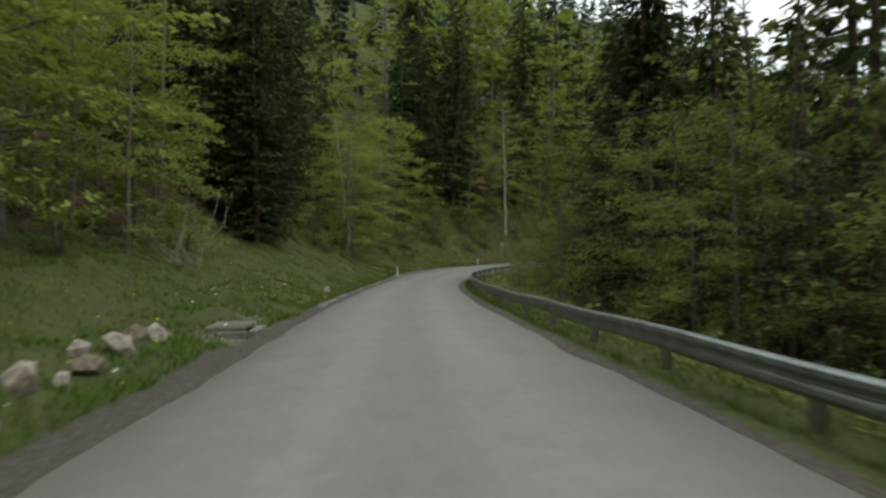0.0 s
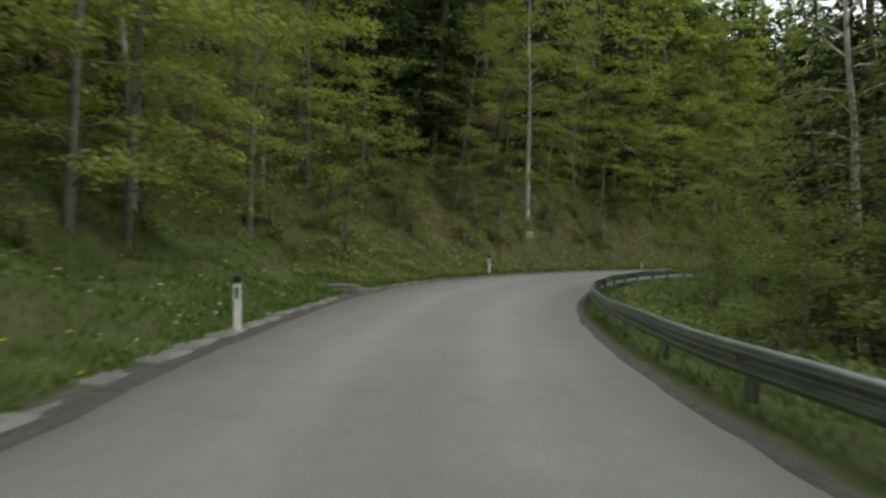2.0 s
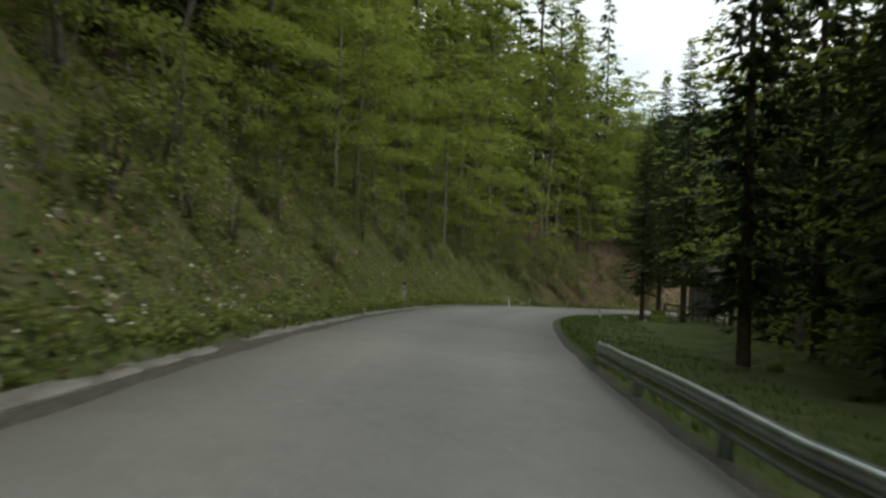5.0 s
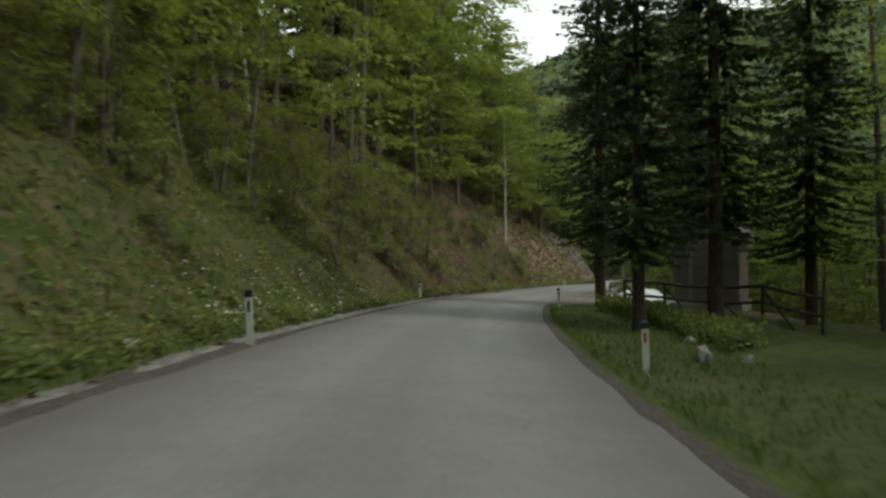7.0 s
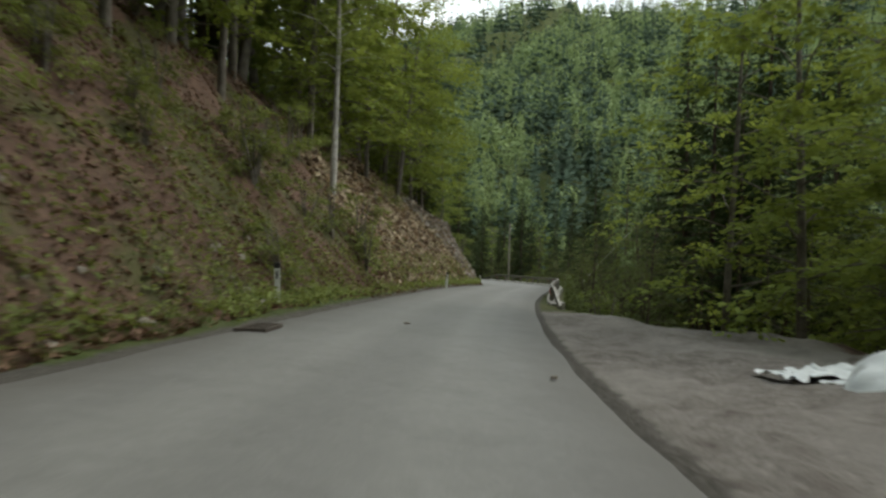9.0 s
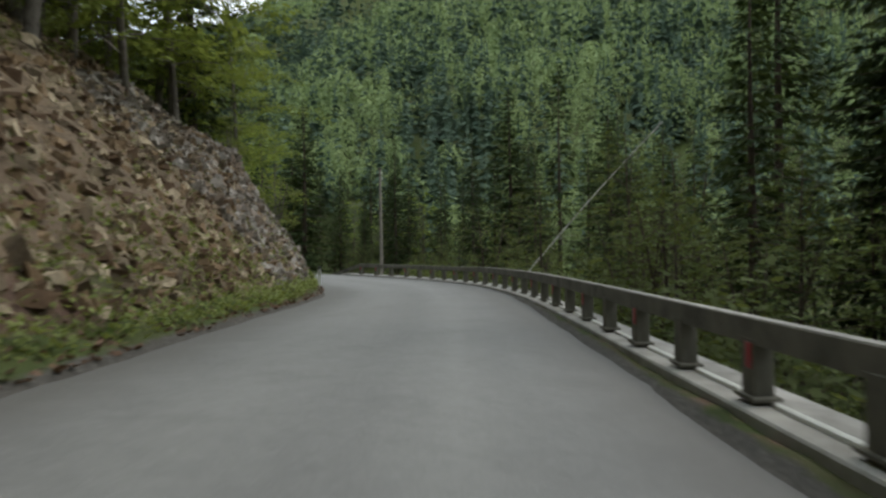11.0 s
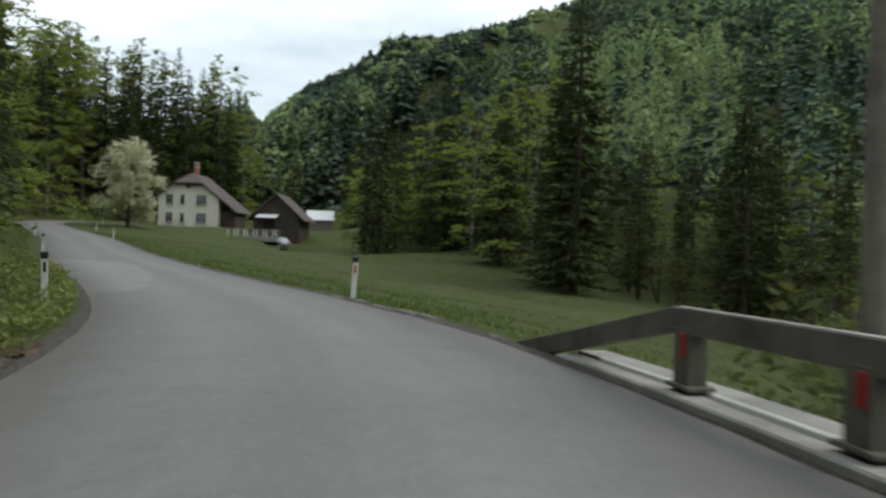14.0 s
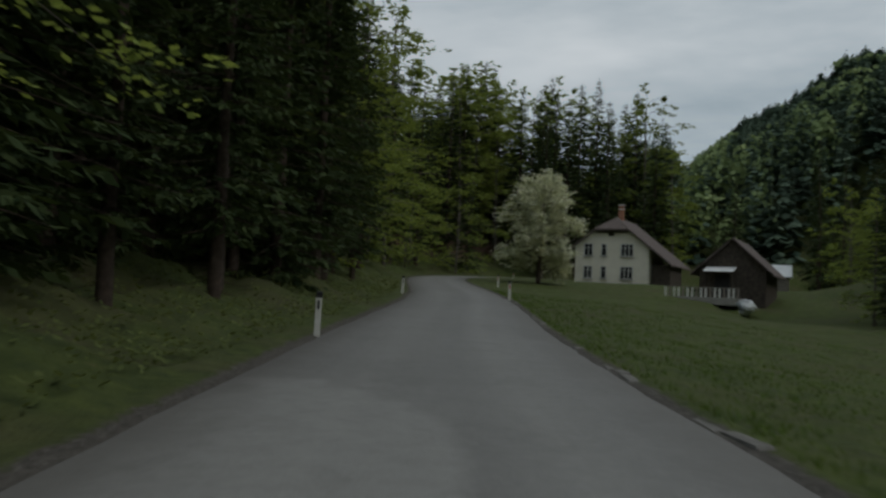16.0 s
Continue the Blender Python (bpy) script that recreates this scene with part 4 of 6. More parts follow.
rng = np.random.default_rng(11)
WOODS = "roadside woods"
KINDS = {
    "beech": [tree_thing("beech_tree", broad_tree(rng, h, sp, b, 3300, 0.26, 0.18, M_BARK, M_BEECH), "beech with fresh green leaves in flat layers", WOODS) for h, sp, b in ((14, 4.4, 0.05), (17, 5.0, 0.1), (11, 4.0, 0.04))],
    "lime": [tree_thing("young_tree", broad_tree(rng, h, sp, b, 2500, 0.185, 0.22, M_BARK, M_LIME), "slender young tree with pale spring leaves", WOODS) for h, sp, b in ((8, 2.5, 0.1), (10.5, 2.9, 0.2), (6, 2.2, 0.05))],
    "nearbeech": [tree_thing("beech_tree", broad_tree(rng, h, sp, b, 7600, 0.165, 0.16, M_BARK, M_BEECH), "large beech whose leafy boughs hang over the road", WOODS) for h, sp, b in ((13, 4.4, 0.08), (15, 4.8, 0.14))],
    "fine": [tree_thing("young_tree", broad_tree(rng, h, sp, b, 5600, 0.125, 0.2, M_BARK, M_LIME), "leafy young tree close behind the guard rail", WOODS) for h, sp, b in ((8, 2.7, 0.06), (6, 2.3, 0.04))],
    "alder": [tree_thing("alder_tree", broad_tree(rng, h, sp, b, 2200, 0.185, 0.3, M_BARKD, M_ALDER, 0.05, st), "thin twiggy tree with dull green leaves", WOODS) for h, sp, b, st in ((9, 2.5, 0.12, 2), (12, 2.8, 0.2, 1), (6.5, 2.2, 0.06, 3))],
    "birch": [tree_thing("birch_tree", broad_tree(rng, h, sp, b, 2600, 0.18, 0.4, M_BIRCH, M_LIME, ln), "slim pale-barked birch with thin light crown", WOODS) for h, sp, b, ln in ((16, 2.4, 0.4, 0.02), (14, 2.2, 0.45, 0.08))],
    "pole": [tree_thing("tall_tree", broad_tree(rng, h, sp, b, 4600, 0.25, 0.3, M_BARK, M_BEECH), "tall forest tree with long bare grey trunk", WOODS) for h, sp, b in ((19, 3.4, 0.4), (22, 3.6, 0.5))],
    "spruce": [tree_thing("spruce_tree", spruce_tree(rng, h, sp, b, 7.5, 0.62, 7), "dark green spruce with drooping branches", WOODS) for h, sp, b in ((20, 3.6, 0.03), (24, 3.9, 0.1), (14, 3.0, 0.02))],
    "nearspruce": [tree_thing("spruce_tree", spruce_tree(rng, h, sp, b, 12, 0.5, 8), "dense dark spruce close to the road", WOODS) for h, sp, b in ((18, 3.5, 0.05), (22, 3.8, 0.12))],
    "tallbeech": [tree_thing("beech_tree", broad_tree(rng, h, sp, b, 5000, 0.45, 0.3, M_BARK, M_BEECH), "tall full-crowned beech at the edge of the woods", WOODS) for h, sp, b in ((24, 5.2, 0.1), (27, 5.0, 0.15))],
    "oldspruce": [tree_thing("old_spruce", spruce_tree(rng, 26, 4.9, 0.15, 19, 0.42, 9, 0.95), "old spruce with thick bare lower trunk", WOODS)],
    "bush": [tree_thing("bush", broad_tree(rng, h, sp, 0.05, n, 0.135, 0.12, M_BARK, m, 0.0, 3, 1.0, 0.4), "leafy green bush at the edge of the woods", "roadside bushes", "bush") for h, sp, n, m in ((2.2, 1.0, 900, M_SHRUB), (3.2, 1.3, 1100, M_LIME), (1.5, 0.9, 700, M_SHRUB))],
}
USED = {k: [False] * len(v) for k, v in KINDS.items()}
trng = random.Random(21)


def mesh_arrays(me):
    v = np.empty(len(me.vertices) * 3)
    me.vertices.foreach_get("co", v)
    return v.reshape(-1, 3), [tuple(p.vertices) for p in me.polygons]


# trees deep in the woods, which nobody could count, are joined
DEEP = {
    "back": [broad_tree(rng, h, sp, b, 1000, 0.62, 0.3, M_BARK, M_BEECH, per=0.6) for h, sp, b in ((15, 4.2, 0.12), (18, 4.6, 0.25))],
    "backspruce": [spruce_tree(rng, h, sp, 0.04, 2.0, 1.0, 6) for h, sp in ((22, 3.9), (27, 4.3))],
}
DEEP_AT = {"back": [], "backspruce": []}
PLANTED = []


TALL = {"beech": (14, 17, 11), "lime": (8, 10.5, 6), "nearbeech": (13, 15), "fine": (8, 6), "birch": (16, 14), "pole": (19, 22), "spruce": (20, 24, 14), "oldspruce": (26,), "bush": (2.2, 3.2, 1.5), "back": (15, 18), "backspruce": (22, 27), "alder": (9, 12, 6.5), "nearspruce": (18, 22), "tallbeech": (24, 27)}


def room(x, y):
    """How high woods may stand: capped by bearing to fit the camera's skyline."""
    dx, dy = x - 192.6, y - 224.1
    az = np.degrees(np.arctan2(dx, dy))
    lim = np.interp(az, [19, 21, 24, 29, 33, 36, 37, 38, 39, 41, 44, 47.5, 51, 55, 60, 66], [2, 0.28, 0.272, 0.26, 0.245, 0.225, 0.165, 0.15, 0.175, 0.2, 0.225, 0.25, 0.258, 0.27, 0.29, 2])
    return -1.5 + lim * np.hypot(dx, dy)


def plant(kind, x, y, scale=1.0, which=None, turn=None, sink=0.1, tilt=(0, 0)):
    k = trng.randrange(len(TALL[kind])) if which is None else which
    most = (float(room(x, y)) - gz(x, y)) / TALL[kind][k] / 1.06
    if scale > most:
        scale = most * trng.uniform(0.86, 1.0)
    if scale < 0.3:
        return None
    if kind in DEEP:
        DEEP_AT[kind].append((k, x, y, gz(x, y) - sink, trng.uniform(0, 6.28), scale * trng.uniform(0.92, 1.08), scale * trng.uniform(0.92, 1.1)))
        return None
    m = pose(x, y, gz(x, y) - sink, tilt[0], tilt[1], trng.uniform(0, 360) if turn is None else turn)
    ob = KINDS[kind][k]
    if USED[kind][k]:
        ob = copy_thing(ob, m)
    else:
        USED[kind][k] = True
        ob.matrix_basis = m
    ob.scale = (scale * trng.uniform(0.92, 1.08), scale * trng.uniform(0.92, 1.08), scale * trng.uniform(0.92, 1.1))
    PLANTED.append((x, y))
    return ob


CLEAR = [(96.8, 164.5, 3.5), (110, 174.4, 5.0), (256, 323, 16), (254, 303, 12), (298, 340, 9), (238, 309, 8)]


def wood(s0, s1, side, e0, e1, gap, mix, scale=(0.8, 1.15), tilt=0):
    """Trees at random between two lines beside the road; mix: kinds and weights."""
    n = int((s1 - s0) * (e1 - e0) / gap**2)
    taken = []
    for _ in range(n * 4):
        if len(taken) >= n:
            break
        s, e = trng.uniform(s0, s1), trng.uniform(e0, e1)
        c, hw, t, nn = at_s(s)
        d = side * (hw + e)
        x, y = c[0] + nn[0] * d, c[1] + nn[1] * d
        if any((x - a) ** 2 + (y - b) ** 2 < (0.62 * gap) ** 2 for a, b in taken):
            continue
        if any((x - a) ** 2 + (y - b) ** 2 < r * r for a, b, r in CLEAR):
            continue
        _, dn = nearest([x], [y])
        if abs(dn[0]) < 4.0:
            continue
        taken.append((x, y))
        kind = trng.choices([k for k, _ in mix], [w for _, w in mix])[0]
        plant(kind, x, y, trng.uniform(*scale), tilt=(trng.uniform(-tilt, tilt), trng.uniform(-tilt, tilt)))


# left: woods above the bank, their front row low and leafy
wood(-30, 24, 1, 8.5, 15, 4.2, [("beech", 4), ("lime", 2)])
wood(24, 48, 1, 8.5, 15, 4.2, [("beech", 3), ("lime", 2)])
wood(50, 72, 1, 10, 15, 3.8, [("spruce", 4), ("beech", 1)], (1.0, 1.3))
wood(45, 59, 1, 6.6, 10.5, 2.7, [("nearspruce", 1)], (0.75, 1.05))
wood(14, 42, 1, 8.2, 10.5, 3.6, [("nearbeech", 1)], (0.75, 1.0))
wood(60, 68, 1, 7, 10, 3.6, [("beech", 2), ("lime", 3), ("birch", 1)])
wood(61, 94, 1, 5.2, 8.6, 3.6, [("nearbeech", 3), ("lime", 2)], (0.65, 0.95))
wood(66, 96, 1, 8.6, 14, 4.0, [("beech", 3), ("lime", 1), ("spruce", 2)])
wood(96, 150, 1, 6.5, 12, 4.0, [("beech", 4), ("lime", 1), ("spruce", 3)], (0.95, 1.25), tilt=5)
wood(96, 212, 1, 4.6, 7.4, 3.9, [("nearbeech", 1)], (0.65, 1.0), tilt=9)
wood(150, 205, 1, 7, 13, 4.0, [("beech", 5), ("lime", 1), ("pole", 0.6)], (1.1, 1.45), tilt=4)
wood(205, 232, 1, 7.2, 14, 3.8, [("beech", 2), ("lime", 1), ("pole", 3), ("birch", 1)], (1.0, 1.35))
wood(232, 262, 1, 7.4, 15, 3.9, [("beech", 4), ("pole", 1), ("lime", 1)], (1.3, 1.7))
wood(254, 282, 1, 8.5, 14, 3.8, [("beech", 4), ("pole", 2)], (1.3, 1.65), tilt=6)
wood(282, 300, 1, 8.5, 14, 3.6, [("beech", 5), ("lime", 1)], (1.1, 1.5), tilt=8)
wood(284, 308, 1, 5.5, 8.5, 4.2, [("nearbeech", 3), ("beech", 2)], (1.0, 1.35), tilt=8)
wood(258, 292, 1, 5.0, 7.5, 4.0, [("lime", 3), ("bush", 3)], (0.5, 0.8), tilt=8)
wood(305, 328, 1, 5.5, 13, 4.0, [("beech", 4), ("spruce", 2)])
wood(326, 400, 1, 7, 15, 3.3, [("beech", 1), ("spruce", 7)], (0.9, 1.3))
wood(326, 396, 1, 3.4, 8, 2.8, [("nearspruce", 1)], (0.65, 1.1))
wood(333, 366, 1, 3.0, 4.3, 2.9, [("nearspruce", 1)], (0.55, 0.8))
wood(98, 212, 1, 3.0, 6, 3.3, [("lime", 2), ("bush", 5), ("nearbeech", 2)], (0.35, 0.6), 10)
wood(-10, 100, 1, 14, 32, 6.6, [("back", 3), ("backspruce", 1.2)])
wood(165, 214, 1, 13, 26, 5.8, [("tallbeech", 2), ("nearspruce", 1)], (0.75, 1.0))
wood(92, 112, 1, 8.5, 14, 3.4, [("spruce", 1)], (0.8, 1.1))
wood(100, 290, 1, 14, 30, 6.4, [("back", 3), ("backspruce", 1.6)], (1.2, 1.65))
wood(290, 400, 1, 14, 30, 6.6, [("back", 1), ("backspruce", 2)])
# right: woods below the guard rail and along the stream
wood(-15, 30, -1, 4.8, 8.0, 4.4, [("fine", 4), ("bush", 1)], (0.8, 1.2))
wood(20, 70, -1, 2.6, 6.0, 3.4, [("fine", 1), ("bush", 3)], (0.4, 0.7))
wood(-5, 36, -1, 6.0, 11, 3.8, [("alder", 4), ("birch", 1)], (0.9, 1.3))
wood(38, 74, -1, 6.0, 10.5, 4.0, [("nearspruce", 2), ("alder", 2)], (0.8, 1.15))
wood(-10, 66, -1, 9.5, 16, 4.6, [("spruce", 4), ("alder", 4), ("birch", 1)], (1.0, 1.35))
wood(66, 116, -1, 4.6, 7, 4.2, [("fine", 3), ("bush", 2)], (0.6, 0.95))
wood(66, 116, -1, 8.5, 15, 5.0, [("spruce", 4), ("lime", 2), ("beech", 1), ("birch", 0.6)], (0.95, 1.3))
wood(-15, 120, -1, 13, 34, 8.0, [("backspruce", 3), ("back", 2)])
wood(70, 112, -1, 13, 21, 5.4, [("spruce", 1)], (1.15, 1.45))
wood(116, 146, -1, 7.5, 13, 4.4, [("nearspruce", 4), ("lime", 1)], (1.0, 1.3))
wood(146, 172, -1, 10, 24, 5.0, [("spruce", 2), ("lime", 2), ("beech", 4)], (1.1, 1.5))
wood(116, 146, -1, 13, 24, 5.4, [("spruce", 4), ("beech", 2)], (1.1, 1.4))
wood(172, 196, -1, 13, 24, 5.0, [("spruce", 1), ("lime", 2), ("beech", 4)], (1.0, 1.4))
wood(196, 258, -1, 14, 25, 5.0, [("beech", 3), ("lime", 3)], (0.9, 1.25))
wood(234, 259, -1, 10.5, 17, 3.7, [("beech", 3), ("lime", 2)], (0.9, 1.25))
wood(118, 200, -1, 25, 46, 8.0, [("backspruce", 2), ("back", 2)], (1.0, 1.35))
wood(200, 262, -1, 26, 46, 9.0, [("backspruce", 1), ("back", 3)], (0.6, 0.9))
wood(262, 292, -1, 9.5, 18, 3.9, [("nearspruce", 4), ("lime", 1)], (0.75, 1.1))
wood(258, 318, -1, 2.6, 9, 2.9, [("bush", 3), ("alder", 3)], (0.4, 0.75))
wood(258, 300, -1, 8, 26, 4.2, [("alder", 5), ("spruce", 3), ("birch", 0.4)], (0.7, 1.05))
wood(300, 322, -1, 8, 26, 3.6, [("alder", 3), ("bush", 3)], (0.5, 0.8))
wood(258, 318, -1, 27, 50, 8.5, [("backspruce", 1), ("back", 3)], (0.6, 0.9))
# the edge of the meadow
def meadow_edge(s):
    return np.interp(s, [320, 326, 345, 380, 420, 470], [14, 18, 32, 44, 42, 34])


for k in range(34):
    s = 321 + 3.2 * k
    for more, kinds in ((2, ["spruce", "spruce", "alder", "alder", "bush"]), (5, ["spruce", "spruce", "alder", "alder"]), (10, ["spruce", "backspruce", "back"])):
        e = float(meadow_edge(s)) + more + trng.uniform(-1.5, 2.5)
        p = beside(s + trng.uniform(-1, 1), -e - 3)
        if all((p[0] - a) ** 2 + (p[1] - b) ** 2 > r * r for a, b, r in CLEAR):
            plant(trng.choice(kinds), p[0], p[1], trng.uniform(0.5, 0.78))
# single trees that stand out
plant("oldspruce", 96.3, 170.6, 1.0, sink=0.15)
plant("oldspruce", 87.2, 160.9, 1.1, sink=0.15)
plant("oldspruce", 82.2, 161.8, 0.7, sink=0.15)
for x, y, top in ((220.7, 213.0, 14.2), (224.5, 212.0, 11.5), (206.2, 201.5, 10.0), (215.2, 201.7, 12.5), (203.0, 197.0, 9.0), (246.5, 235.6, 13.5), (240.8, 246.9, 18.0), (244.5, 250.5, 15.5), (263.9, 279.4, 21.5), (252.0, 262.0, 17.0)):
    ob = plant("nearspruce", x, y, (top - gz(x, y)) / 18, 0)
    ob.scale = (ob.scale[0] * 1.35, ob.scale[1] * 1.35, ob.scale[2])
for x, y, top in ((249.0, 256.5, 15.0), (257.4, 270.0, 16.0)):
    plant("beech", x, y, (top - gz(x, y)) / 14, 0)
plant("oldspruce", 91.5, 158.5, 0.9, sink=0.15)
plant("beech", 94.0, 153.5, 1.2, 1)
for x, y in ((136.0, 205.5), (142.0, 207.5), (148.5, 209.5)):
    plant("tallbeech", x, y, 0.72)
plant("oldspruce", 101.5, 167.5, 0.8, sink=0.15)
plant("beech", 88.5, 150.5, 1.1, 0)
for s, d, k in ((309.5, 7.0, 0.8), (314.5, 7.0, 0.75), (320.5, 8.0, 0.85), (307.5, 10.2, 0.85), (317.5, 7.6, 0.85), (323.5, 8.4, 0.9)):
    p = beside(s, d)
    plant("nearbeech", p[0], p[1], k, 0)
plant("birch", 8.3, 108.4, 1.1, 0)
for x, y, k in ((129.0, 180.5, 1.0), (125.5, 177.5, 1.1)):
    plant("beech", x, y, k, 0)
for x, y, k in ((41.5, 126.5, 0.75), (45.5, 124.0, 1.0), (49.5, 128.5, 0.95), (40.5, 120.5, 1.0)):
    plant("nearspruce", x, y, k, 1)
plant("birch", -8.6, 74.5, 0.9, 1)
plant("birch", 131.5, 200.6, 1.0, 0)
plant("nearbeech", 190.0, 237.5, 0.95, 0)
plant("nearbeech", 194.3, 247.5, 0.9, 1)
for x, y, k in ((262, 352, 1.05), (270, 346, 1.2), (280, 358, 1.15), (247, 356, 1.15), (232, 344, 1.1), (222, 330, 1.2), (304, 356, 1.2)):
    plant(trng.choice(["spruce", "spruce", "back"]), x, y, k)
for k, a in enumerate(np.arange(21.5, 36.6, 0.6)):
    q = trng.uniform(150, 182)
    plant(("nearspruce", "tallbeech", "nearspruce")[k % 3], 192.6 + q * math.sin(math.radians(a)), 224.1 + q * math.cos(math.radians(a)), 2.6)
wood(395, 485, 1, 12, 36, 6.4, [("nearspruce", 3), ("tallbeech", 3)], (1.0, 1.4))
wood(395, 485, 1, 4, 12, 4.8, [("spruce", 3), ("beech", 4)], (0.9, 1.3))


# woods that close the meadow behind the barn
for _ in range(70):
    a, q = math.radians(trng.uniform(44.2, 60)), trng.uniform(78, 160)
    x, y = 192.6 + q * math.sin(a), 224.1 + q * math.cos(a)
    if all((x - u) ** 2 + (y - v) ** 2 > r * r for u, v, r in ((256, 323, 14), (254, 303, 10), (299.5, 342, 6))):
        plant(trng.choice(["spruce", "backspruce", "back", "beech"]), x, y, trng.uniform(0.5, 0.95))


def deep_woods():
    for kind, name, label in (("back", "deep_beech_wood", "leafy beeches deep in the woods"), ("backspruce", "deep_spruce_wood", "dark spruces deep in the woods")):
        for j, (bit, mat) in enumerate((("trunks", M_BARK if kind == "back" else M_BARKD), ("crowns", M_BEECH if kind == "back" else M_SPRUCE))):
            vs, fs, n0 = [], [], 0
            protos = [mesh_arrays(t[j]) for t in DEEP[kind]]
            faces = [np.array(f) for _, f in protos] if len({len(q) for _, f in protos for q in f}) == 1 else None
            for k, x, y, z, a, w, h in DEEP_AT[kind]:
                v = protos[k][0] * (w, w, h)
                c, sn = math.cos(a), math.sin(a)
                vs.append(np.stack([v[:, 0] * c - v[:, 1] * sn + x, v[:, 0] * sn + v[:, 1] * c + y, v[:, 2] + z], 1))
                fs.append(faces[k] + n0)
                n0 += len(v)
            tagged(new(name if j else name + "_trunks", mesh_np(bit, np.concatenate(vs), np.concatenate(fs), mat)), label if j else "bare trunks deep in the woods", "woods", kind="stuff")


deep_woods()


def leaning_birch():
    """A dead birch that leans over the stream."""
    ob = thing("leaning_birch", "bare white birch trunk leaning far over the stream", "tree")
    a, b = np.array([185.2, 205.2, -4.0]), np.array([187.4, 196.4, 6.1])
    tt = np.linspace(0, 1, 10)[:, None]
    line = a + (b - a) * tt + np.array([0.2, 0.1, 0.9]) * np.sin(tt * math.pi) * 0.25
    pieces = [tube(line, 0.055 * (1 - 0.6 * tt[:, 0]) + 0.01, 8)]
    r = np.random.default_rng(3)
    for k in range(9):
        u = r.uniform(0.3, 1)
        p = a + (b - a) * u
        d = r.normal(0, 1, 3) * (0.6, 0.6, 0.9) + (0, -0.5, 0.3)
        pieces.append(tube(np.array([p, p + d * 0.4, p + d * 0.8 + (0, 0, -0.1)]), [0.016, 0.01, 0.004], 4))
    v, f = join(pieces)
    part("trunk", mesh_np("trunk", v, f, M_BIRCH, smooth=True), None, ob)


leaning_birch()


